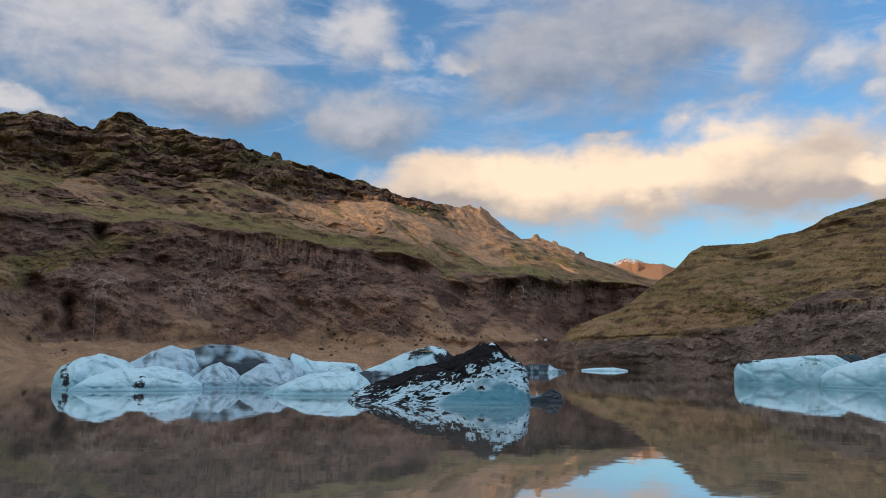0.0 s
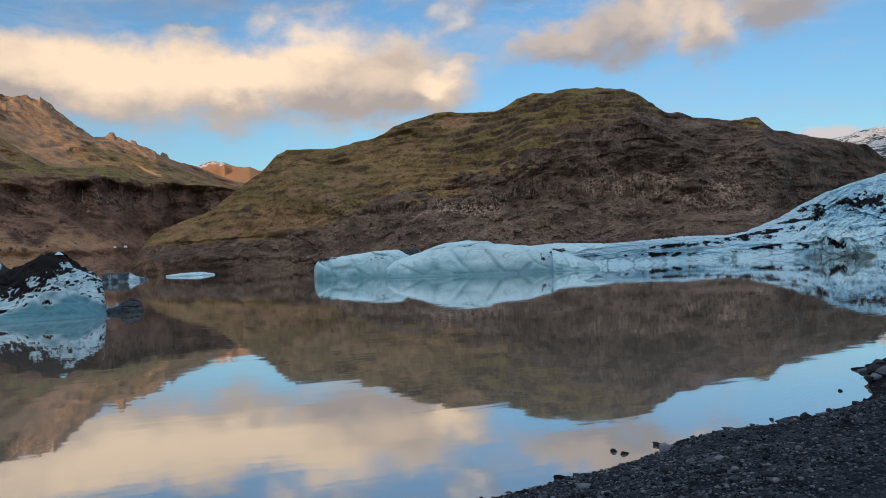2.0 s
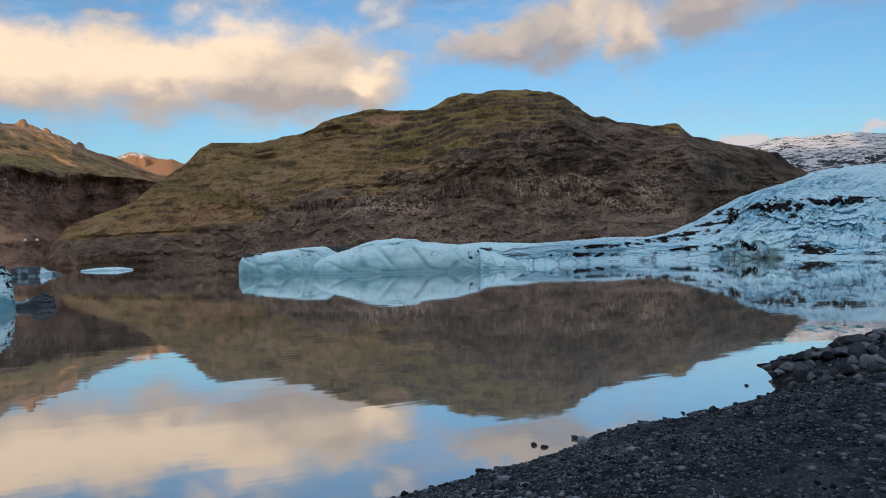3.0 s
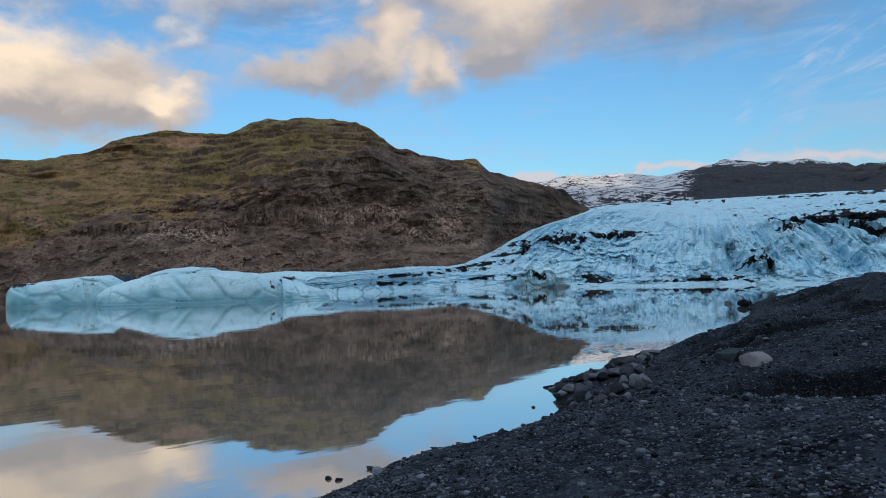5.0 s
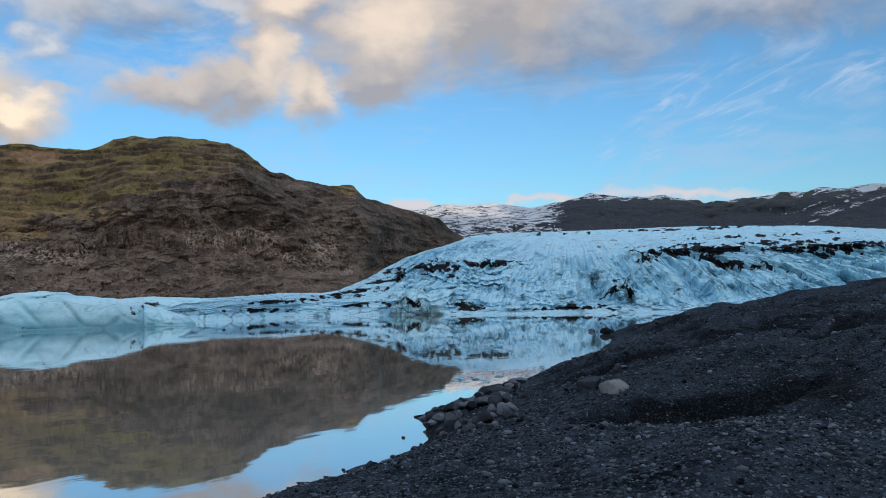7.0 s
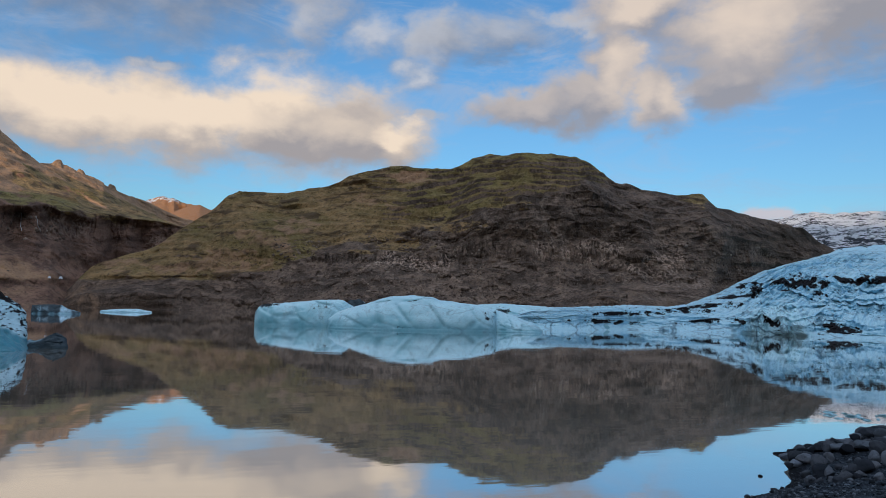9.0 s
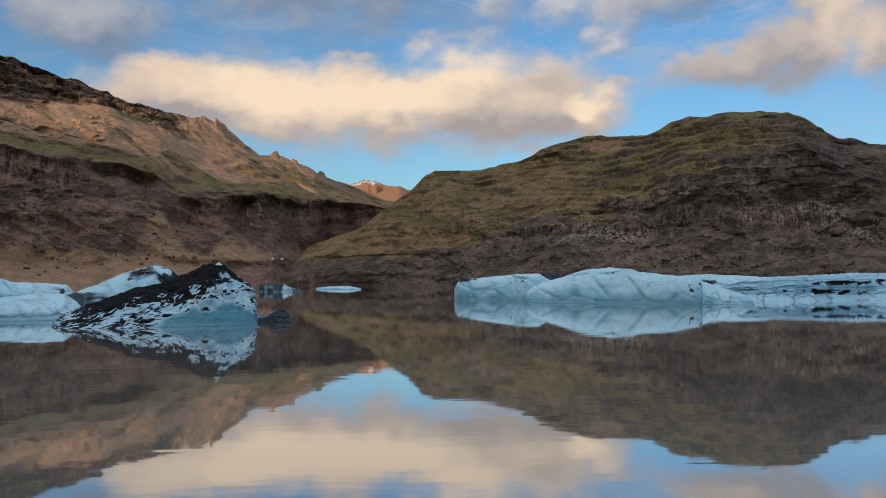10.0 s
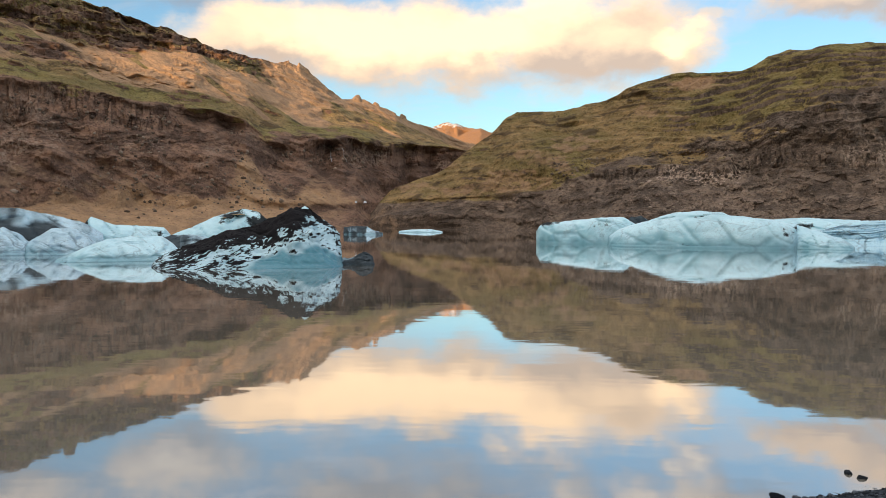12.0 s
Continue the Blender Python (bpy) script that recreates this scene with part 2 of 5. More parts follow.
def hillside(name, deep, light, speck):
    """Jointed basalt and scree, with olive turf, moss and tan gravel where the masks say."""
    mat, t, bsdf, at = material(name)
    big = grain(t, at, 0.035, 5.0)
    mid = grain(t, at, 0.22, 6.0, 0.62)
    fine = grain(t, at, 1.1, 6.0, 0.68)
    grit = grain(t, at, 3.2, 4.0, 0.7)
    broken = grain(t, vm(t, "MULTIPLY", at, (1.0, 1.0, 2.6)), 0.11, 7.0, 0.66, 0.4)
    block = mask(t, "block")
    rock = mix(t, span(t, m(t, "MULTIPLY_ADD", m(t, "SUBTRACT", big, 0.5), 0.9, block), 0.15, 0.85, False), deep, light)
    rock = mix(t, m(t, "MULTIPLY", span(t, mid, 0.50, 0.66), 0.55), rock, speck)
    rock = mix(t, m(t, "MULTIPLY", span(t, fine, 0.51, 0.64), 0.65), rock, tuple(c * 0.42 for c in deep))
    rock = mix(t, m(t, "MULTIPLY", span(t, broken, 0.52, 0.62), 0.60), rock, tuple(c * 0.48 for c in deep))
    rock = mix(t, m(t, "MULTIPLY", m(t, "SUBTRACT", 1.0, span(t, broken, 0.36, 0.44)), 0.55), rock, light)
    # the dark mask: darker rock, with shade of hollows painted in
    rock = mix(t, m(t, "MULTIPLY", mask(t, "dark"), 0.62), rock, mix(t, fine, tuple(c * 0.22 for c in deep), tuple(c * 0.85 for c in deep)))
    runs = grain(t, vm(t, "MULTIPLY", at, (1.0, 1.0, 0.20)), 0.75, 4.0, 0.65)
    rock = mix(t, m(t, "MULTIPLY", span(t, runs, 0.53, 0.62), 0.45), rock, tuple(c * 0.40 for c in deep))
    rock = mix(t, m(t, "MULTIPLY", span(t, grit, 0.56, 0.66), 0.55), rock, speck)
    chip = cells(t, at, 0.9)
    rock = mix(t, m(t, "MULTIPLY", span(t, chip.outputs["Color"], 0.78, 0.86), m(t, "MULTIPLY", span(t, mid, 0.46, 0.58), mask(t, "pale"))), rock, (0.52, 0.42, 0.34))
    flecks = grain(t, vm(t, "MULTIPLY", at, (1.0, 1.0, 0.34)), 1.25, 3.0, 0.6)
    flecks = m(t, "MULTIPLY", span(t, flecks, 0.49, 0.55), span(t, mid, 0.38, 0.50))
    rock = mix(t, m(t, "MULTIPLY", m(t, "MULTIPLY", flecks, mask(t, "pale")), 0.9), rock, (0.50, 0.37, 0.28))
    turf = mix(t, span(t, mid, 0.38, 0.62), (0.215, 0.142, 0.060), (0.355, 0.230, 0.104))
    turf = mix(t, span(t, big, 0.45, 0.62), turf, (0.195, 0.148, 0.055))
    turf = mix(t, m(t, "MULTIPLY", mask(t, "moss"), 0.70), turf, mix(t, mid, (0.155, 0.134, 0.042), (0.325, 0.272, 0.094)))
    turf = mix(t, m(t, "MULTIPLY", span(t, fine, 0.50, 0.64), 0.75), turf, (0.055, 0.045, 0.022))
    turf = mix(t, m(t, "MULTIPLY", span(t, grit, 0.53, 0.66), 0.65), turf, (0.46, 0.35, 0.17))
    turf = mix(t, m(t, "MULTIPLY", span(t, broken, 0.51, 0.61), 0.80), turf, (0.075, 0.050, 0.029))
    tan = mix(t, span(t, mid, 0.35, 0.65), (0.49, 0.300, 0.165), (0.33, 0.206, 0.124))
    tan = mix(t, m(t, "MULTIPLY", span(t, fine, 0.52, 0.66), 0.65), tan, (0.14, 0.095, 0.066))
    tan = mix(t, m(t, "MULTIPLY", span(t, grit, 0.57, 0.66), 0.5), tan, (0.50, 0.36, 0.25))
    edge = m(t, "MULTIPLY_ADD", m(t, "SUBTRACT", fine, 0.5), 0.8, m(t, "MULTIPLY", m(t, "SUBTRACT", mid, 0.5), 1.0))
    colour = mix(t, span(t, m(t, "ADD", edge, mask(t, "turf")), 0.38, 0.56), rock, turf)
    colour = mix(t, span(t, m(t, "MULTIPLY_ADD", m(t, "SUBTRACT", mid, 0.5), 0.9, mask(t, "gravel")), 0.35, 0.65), colour, tan)
    wire(t, colour, bsdf.inputs["Base Color"])
    bsdf.inputs["Roughness"].default_value = 0.92
    bsdf.inputs["Specular IOR Level"].default_value = 0.2
    relief(t, bsdf, m(t, "MULTIPLY_ADD", fine, 0.6, m(t, "ADD", mid, broken)), 0.85, 2.0)
    return mat
def noise_colour(tree, vector, scale):
    n = tree.nodes.new("ShaderNodeTexNoise")
    feed(tree, n.inputs["Vector"], vector)
    n.inputs["Scale"].default_value, n.inputs["Detail"].default_value = scale, 3.0
    return n.outputs["Color"]


def glacier_ice(name, tint, pale, dirt_gain=1.0, size=1.0, speck=1.0, blur=0.12, seams=1.0, crust=0.75, bump=0.7, crackle=0.0, dip=0.0):
    """Weathered pale ice with dark silt where the mask and its grain allow."""
    mat, t, bsdf, at = material(name)
    big = grain(t, at, 0.12 / size, 4.0)
    mid = grain(t, at, 0.7 / size, 6.0, 0.6)
    fine = grain(t, at, 4.0 / size, 5.0, 0.65)
    ice = mix(t, span(t, big, 0.3, 0.7), tint, pale)
    ice = mix(t, m(t, "MULTIPLY", span(t, mid, 0.5, 0.8), 0.35), ice, (0.74, 0.84, 0.88))
    tilted = t.nodes.new("ShaderNodeVectorRotate")
    tilted.rotation_type = "Y_AXIS"
    wire(t, at, tilted.inputs["Vector"])
    tilted.inputs["Angle"].default_value = radians(dip)
    beds = grain(t, vm(t, "MULTIPLY", tilted.outputs[0], (0.10, 0.10, 1.6)), 1.0 / size, 4.0, 0.6, 0.3)
    ice = mix(t, m(t, "MULTIPLY", span(t, beds, 0.50, 0.72), 0.26), ice, (0.20, 0.44, 0.52))
    ice = mix(t, m(t, "MULTIPLY", mask(t, "crust"), crust), ice, mix(t, mid, (0.48, 0.77, 0.86), (0.68, 0.92, 0.97)))
    # the teal mask: bluer old ice, with the shade of faces and grooves painted in
    ice = mix(t, m(t, "MULTIPLY", mask(t, "teal"), 0.92), ice, mix(t, mid, (0.022, 0.150, 0.205), (0.09, 0.32, 0.40)))
    # hairline seams, dark with old dust
    for scale, fine_line, depth in ((0.10, 0.020, 0.75), (0.33, 0.022, 0.6), (1.1, 0.03, 0.4)):
        n = grain(t, vm(t, "MULTIPLY", at, (1.0, 1.0, 1.8)), scale / size, 3.0, 0.5, 0.6)
        seam = m(t, "SUBTRACT", 1.0, span(t, m(t, "ABSOLUTE", m(t, "SUBTRACT", n, 0.5)), 0.0, fine_line))
        ice = mix(t, m(t, "MULTIPLY", m(t, "MULTIPLY", seam, depth * seams), span(t, big, 0.40, 0.60)), ice, (0.10, 0.17, 0.21))
    if crackle:
        bent = vm(t, "ADD", at, vm(t, "MULTIPLY", vm(t, "SUBTRACT", noise_colour(t, at, 0.22), (0.5, 0.5, 0.5)), (5.0, 5.0, 2.0)))
        for scale, wide, depth in ((0.16, 0.05, 0.8), (0.5, 0.05, 0.55)):
            edge = cells(t, vm(t, "MULTIPLY", bent, (1.0, 0.45, 1.6)), scale, "DISTANCE_TO_EDGE").outputs["Distance"]
            line = m(t, "SUBTRACT", 1.0, span(t, edge, 0.0, wide))
            ice = mix(t, m(t, "MULTIPLY", m(t, "MULTIPLY", line, depth * crackle), span(t, big, 0.38, 0.58)), ice, (0.07, 0.16, 0.22))
    ice = mix(t, m(t, "MULTIPLY", span(t, fine, 0.58, 0.78), 0.22), ice, (0.32, 0.42, 0.46))
    silt_grain = m(t, "MULTIPLY_ADD", m(t, "SUBTRACT", mid, 0.5), 1.2 * speck, m(t, "MULTIPLY_ADD", m(t, "SUBTRACT", fine, 0.5), 1.1 * speck, mask(t, "dirt")))
    silt = m(t, "MULTIPLY", span(t, silt_grain, 0.36 - blur / 2, 0.36 + blur / 2), dirt_gain)
    colour = mix(t, silt, ice, mix(t, fine, (0.006, 0.006, 0.008), (0.022, 0.021, 0.022)))
    wire(t, colour, bsdf.inputs["Base Color"])
    wire(t, m(t, "MULTIPLY_ADD", silt, 0.5, 0.40), bsdf.inputs["Roughness"])
    wire(t, m(t, "MULTIPLY_ADD", silt, -0.25, 0.35), bsdf.inputs["Specular IOR Level"])
    relief(t, bsdf, m(t, "MULTIPLY_ADD", fine, 0.35, mid), bump, 0.6 * size)
    return mat


def lake_water():
    mat, t, bsdf, at = material("lake_water")
    silt = grain(t, at, 0.02, 3.0)
    wire(t, mix(t, silt, (0.195, 0.182, 0.150), (0.230, 0.214, 0.176)), bsdf.inputs["Base Color"])
    bsdf.inputs["Roughness"].default_value = 0.03
    bsdf.inputs["IOR"].default_value = 2.4
    bsdf.inputs["Coat Weight"].default_value, bsdf.inputs["Coat Roughness"].default_value, bsdf.inputs["Coat IOR"].default_value = 1.0, 0.024, 2.2
    swell = grain(t, vm(t, "MULTIPLY", at, (0.35, 1.0, 1.0)), 0.9, 2.0, 0.5)
    ripple = grain(t, vm(t, "MULTIPLY", at, (0.5, 1.0, 1.0)), 5.0, 2.0, 0.5)
    relief(t, bsdf, m(t, "MULTIPLY_ADD", ripple, 0.10, swell), 0.24, 0.012)
    wire(t, bsdf.inputs["Normal"].links[0].from_socket, bsdf.inputs["Coat Normal"])
    return mat


def shore_gravel():
    """Black volcanic sand and grit with scattered grey pebbles."""
    mat, t, bsdf, at = material("shore_gravel")
    big = grain(t, at, 0.25, 4.0)
    mid = grain(t, at, 3.0, 6.0, 0.65)
    grit = cells(t, at, 85.0)
    speck = cells(t, at, 32.0)
    colour = mix(t, span(t, big, 0.35, 0.65), (0.0056, 0.0084, 0.0125), (0.0190, 0.0255, 0.0350))
    colour = mix(t, span(t, mid, 0.35, 0.7), colour, (0.058, 0.076, 0.098))
    # the wet mask holds moist sand and the shade painted into the channels
    wet = span(t, m(t, "MULTIPLY_ADD", m(t, "SUBTRACT", mid, 0.5), 0.8, mask(t, "wet")), 0.3, 0.7)
    colour = mix(t, m(t, "MULTIPLY", wet, 0.9), colour, (0.0040, 0.0048, 0.0062))
    colour = mix(t, m(t, "MULTIPLY", span(t, speck.outputs["Color"], 0.55, 0.90), m(t, "MULTIPLY_ADD", wet, -0.5, 0.8)), colour, (0.110, 0.132, 0.160))
    colour = mix(t, m(t, "MULTIPLY", span(t, grit.outputs["Color"], 0.6, 0.9), 0.5), colour, (0.012, 0.012, 0.013))
    wire(t, colour, bsdf.inputs["Base Color"])
    wire(t, m(t, "MULTIPLY_ADD", wet, -0.2, 0.88), bsdf.inputs["Roughness"])
    bsdf.inputs["Specular IOR Level"].default_value = 0.04
    lump = m(t, "SUBTRACT", 1.0, m(t, "MULTIPLY_ADD", speck.outputs["Distance"], 1.4, grit.outputs["Distance"]))
    relief(t, bsdf, m(t, "MULTIPLY_ADD", mid, 1.2, lump), 0.9, 0.03)
    return mat


def basalt(name, dark, pale):
    mat, t, bsdf, at = material(name)
    info = t.nodes.new("ShaderNodeObjectInfo").outputs["Random"]
    island = t.nodes.new("ShaderNodeNewGeometry").outputs["Random Per Island"]
    pick = m(t, "FRACT", m(t, "ADD", info, island))
    mid = grain(t, at, 6.0, 6.0, 0.65)
    fine = grain(t, at, 40.0, 3.0)
    colour = mix(t, m(t, "POWER", pick, 1.7), dark, pale)
    colour = mix(t, m(t, "MULTIPLY", span(t, mid, 0.45, 0.75), 0.5), colour, tuple(c * 0.45 for c in dark))
    wire(t, colour, bsdf.inputs["Base Color"])
    bsdf.inputs["Roughness"].default_value = 0.88
    bsdf.inputs["Specular IOR Level"].default_value = 0.08
    relief(t, bsdf, m(t, "MULTIPLY_ADD", fine, 0.3, mid), 0.6, 0.03)
    return mat


def snowy_rock():
    mat, t, bsdf, at = material("snowy_rock")
    beds = vm(t, "MULTIPLY", at, (1.0, 1.0, 1.5))
    mid = grain(t, beds, 0.045, 7.0, 0.66)
    fine = grain(t, beds, 0.22, 6.0, 0.72)
    rock = mix(t, span(t, fine, 0.40, 0.62), (0.010, 0.015, 0.027), (0.044, 0.049, 0.060))
    rock = mix(t, m(t, "MULTIPLY", span(t, mid, 0.50, 0.62), 0.6), rock, (0.052, 0.052, 0.042))
    rock = mix(t, m(t, "MULTIPLY", mask(t, "heath"), span(t, mid, 0.40, 0.60)), rock, (0.088, 0.086, 0.050))
    rock = mix(t, span(t, mask(t, "turf"), 0.3, 0.7), rock, (0.52, 0.25, 0.105))
    lying = m(t, "MULTIPLY_ADD", m(t, "SUBTRACT", fine, 0.5), 1.6, m(t, "MULTIPLY_ADD", m(t, "SUBTRACT", mid, 0.5), 1.8, mask(t, "snow")))
    wire(t, mix(t, span(t, lying, 0.49, 0.54), rock, (0.90, 0.91, 0.94)), bsdf.inputs["Base Color"])
    bsdf.inputs["Roughness"].default_value = 0.85
    relief(t, bsdf, m(t, "ADD", fine, mid), 0.9, 14.0)
    return mat


def white_water():
    mat, t, bsdf, at = material("white_water")
    n = grain(t, vm(t, "MULTIPLY", at, (3.0, 3.0, 0.5)), 1.5, 4.0)
    wire(t, mix(t, n, (0.16, 0.16, 0.165), (0.48, 0.49, 0.50)), bsdf.inputs["Base Color"])
    bsdf.inputs["Roughness"].default_value = 0.5
    return mat


HILL = hillside("hillside", (0.130, 0.077, 0.055), (0.300, 0.174, 0.116), (0.340, 0.220, 0.152))
CLIFF = hillside("cliff_side", (0.098, 0.071, 0.053), (0.222, 0.156, 0.112), (0.340, 0.245, 0.180))
FALLS = white_water()
GLACIER = glacier_ice("glacier_ice", (0.25, 0.54, 0.72), (0.46, 0.75, 0.90), 1.0, 0.5, 0.75, 0.16, 0.40, 0.70, 0.9, 1.0)
BERG_ICE = glacier_ice("berg_ice", (0.26, 0.57, 0.66), (0.50, 0.78, 0.86), 0.97, 0.5, 0.8, 0.14, 0.45, 0.70, 0.18, dip=50)
GREY_ICE = glacier_ice("grey_ice", (0.24, 0.41, 0.52), (0.50, 0.69, 0.80), 0.90, 0.6, 0.16, 0.75, 0.8, 0.35, 0.3, dip=-35)
SLAB_ICE = glacier_ice("slab_ice", (0.20, 0.38, 0.46), (0.44, 0.64, 0.71), 1.0, 0.30, 0.70, 0.32, 0.3, 0.35, 0.4)
WATER = lake_water()
GRAVEL = shore_gravel()
DARK_STONE = basalt("dark_basalt", (0.0085, 0.0115, 0.0155), (0.185, 0.218, 0.258))
WET_STONE = basalt("wet_basalt", (0.006, 0.008, 0.011), (0.075, 0.088, 0.105))
SAND = basalt("tan_sand", (0.26, 0.18, 0.10), (0.40, 0.28, 0.17))
SPIT_STONE = basalt("spit_basalt", (0.016, 0.020, 0.027), (0.160, 0.178, 0.205))
PALE_STONE = basalt("pale_basalt", (0.17, 0.175, 0.18), (0.24, 0.24, 0.24))
SCREE = basalt("scree_stone", (0.09, 0.065, 0.05), (0.33, 0.26, 0.20))
GRIT = basalt("black_grit", (0.006, 0.006, 0.007), (0.028, 0.027, 0.028))
FAR_ROCK = snowy_rock()

# ---------------------------------------------------------------- shaping


def lattice(ix, iy, iz):
    h = (ix * 374761393 + iy * 668265263 + iz * 2147483647 + 1274126177) & 0xFFFFFFFF
    h = ((h ^ (h >> 13)) * 1274126177) & 0xFFFFFFFF
    h = h ^ (h >> 16)
    return (h & 0xFFFF) / 32767.5 - 1.0


def soft_noise(x, y, z):
    """Smooth value noise from -1 to 1 at arrays of places."""
    x, y, z = np.broadcast_arrays(np.asarray(x, float), np.asarray(y, float), np.asarray(z, float))
    fx, fy, fz = np.floor(x), np.floor(y), np.floor(z)
    ix, iy, iz = fx.astype(np.int64), fy.astype(np.int64), fz.astype(np.int64)
    u, v, w = x - fx, y - fy, z - fz
    u, v, w = (a * a * a * (a * (a * 6 - 15) + 10) for a in (u, v, w))
    total = 0
    for dx, wx in ((0, 1 - u), (1, u)):
        for dy, wy in ((0, 1 - v), (1, v)):
            for dz, wz in ((0, 1 - w), (1, w)):
                total = total + lattice(ix + dx, iy + dy, iz + dz) * wx * wy * wz
    return total


def fbm(x, y, z, octaves=5, gain=0.5):
    total, amp, k = 0, 1.0, 1.0
    for i in range(octaves):
        total = total + amp * soft_noise(x * k + 17.3 * i, y * k - 9.1 * i, z * k + 4.7 * i)
        amp, k = amp * gain, k * 2.03
    return total


def ridged(x, y, z, octaves=4, gain=0.5):
    total, amp, k = 0, 1.0, 1.0
    for i in range(octaves):
        total = total + amp * (1 - 2 * np.abs(soft_noise(x * k + 31.7 * i, y * k + 3.3 * i, z * k - 8.9 * i)))
        amp, k = amp * gain, k * 2.1
    return total


def step(x, lo, hi):
    s = np.clip((np.asarray(x, float) - lo) / (hi - lo), 0, 1)
    return s * s * (3 - 2 * s)


def table(rows, x):
    """Smooth curve through (x, value) rows."""
    xs, ys = [r[0] for r in rows], [r[1] for r in rows]
    return np.interp(x, xs, ys)


def terrace(z, pitch, shift, sharp=0.5):
    """Heights gathered into ledges: flat treads and steep risers."""
    q = (z + shift) / pitch
    f = q - np.floor(q)
    return (np.floor(q) + step(f, 0.5 - sharp / 2, 0.5 + sharp / 2)) * pitch - shift


def jointed(u, v, seed):
    """Blocks parted by joints on a plane: each block's own step, from -1 to 1, and how deep in a joint each place lies."""
    u, v = np.broadcast_arrays(u, v)
    iu, iv = np.floor(u).astype(np.int64), np.floor(v).astype(np.int64)
    first, second, own = np.full(u.shape, 9.0), np.full(u.shape, 9.0), np.zeros(u.shape)
    for du in (-1, 0, 1):
        for dv in (-1, 0, 1):
            cu, cv = iu + du, iv + dv
            gap = np.hypot(u - cu - 0.5 - 0.42 * lattice(cu, cv, seed), v - cv - 0.5 - 0.42 * lattice(cu, cv, seed + 1))
            near = gap < first
            second = np.where(near, first, np.minimum(second, gap))
            own = np.where(near, lattice(cu, cv, seed + 2), own)
            first = np.where(near, gap, first)
    return own, 1 - step(second - first, 0.02, 0.22)


def height_at(el, dist):
    return EYE + np.tan(np.radians(el)) * dist


def sheet(name, x, y, z, mat, masks=None, parent=None, wrap=False, smooth=True):
    """One mesh over a grid of places (rows by columns), with named point masks."""
    rows, cols = x.shape
    me = bpy.data.meshes.new(name)
    me.vertices.add(rows * cols)
    me.vertices.foreach_set("co", np.stack([x, y, z], -1).reshape(-1).astype(np.float32))
    i = np.arange(rows * cols).reshape(rows, cols)
    if wrap:
        i = np.concatenate([i, i[:, :1]], 1)
    quads = np.stack([i[:-1, :-1], i[:-1, 1:], i[1:, 1:], i[1:, :-1]], -1).reshape(-1, 4)
    me.loops.add(quads.size)
    me.loops.foreach_set("vertex_index", quads.reshape(-1).astype(np.int32))
    me.polygons.add(len(quads))
    me.polygons.foreach_set("loop_start", (np.arange(len(quads)) * 4).astype(np.int32))
    me.polygons.foreach_set("use_smooth", np.full(len(quads), smooth))
    for key, value in (masks or {}).items():
        me.attributes.new(key, "FLOAT", "POINT").data.foreach_set("value", np.asarray(value, np.float32).reshape(-1))
    me.update(calc_edges=True)
    me.validate()
    me.materials.append(mat)
    ob = new(name, me)
    if parent:
        ob.parent = parent
    return ob


def flatness(x, y, z):
    """How level a sheet lies at each place: 1 flat, 0 upright."""
    p = np.stack([x, y, z], -1)
    n = np.cross(np.gradient(p, axis=0), np.gradient(p, axis=1))
    return np.abs(n[..., 2]) / np.maximum(np.linalg.norm(n, axis=-1), 1e-9)


def loft(az, lines, rows):
    """Distance and height on a grid: columns by azimuth, rows from line to line; each line gives (distance, height) for all azimuths."""
    dist, high, level = [], [], []
    for k, n in enumerate(rows):
        for f in np.linspace(0, 1, n, endpoint=k == len(rows) - 1):
            dist.append(lines[k][0] * (1 - f) + lines[k + 1][0] * f)
            high.append(lines[k][1] * (1 - f) + lines[k + 1][1] * f)
            level.append(np.full_like(az, k + f))
    return np.array(dist), np.array(high), np.array(level)


def spread(az, dist):
    a = np.radians(az)
    return np.sin(a) * dist, np.cos(a) * dist


def at_az(az, dist):
    return math.sin(radians(az)) * dist, math.cos(radians(az)) * dist

# ---------------------------------------------------------------- ground, lake, hills, glacier

SHORE = [(-400, -60), (-60, -8), (-20, 4), (-5, 7.9), (1.2, 8.8), (2.8, 9.35), (4.5, 9.85), (6.5, 10.5), (7.4, 10.95), (8.4, 11.1), (9.9, 11.3), (11.0, 11.5),
         (12.3, 12.0), (13.1, 12.4), (14.1, 13.4), (15.1, 14.4), (16.7, 14.95), (20.0, 16.1), (25.1, 17.8), (29.6, 19.1), (37.1, 21.7), (46.7, 26.9), (59.0, 33.5),
         (70, 36.5), (85, 35), (120, 29), (200, 20), (500, 0), (4200, -200)]


def shore_depth(x, y):
    """How far inland a place lies, in metres; below nought in the lake."""
    ys = table(SHORE, x)
    slope = (table(SHORE, x + 1.5) - table(SHORE, x - 1.5)) / 3
    return (ys - y) / np.sqrt(1 + slope * slope) + 0.10 * fbm(x / 1.2, y / 1.2, 3.1, 3) + 0.35 * soft_noise(x / 6, y / 6, 7.7) * step(x, 14, 24)


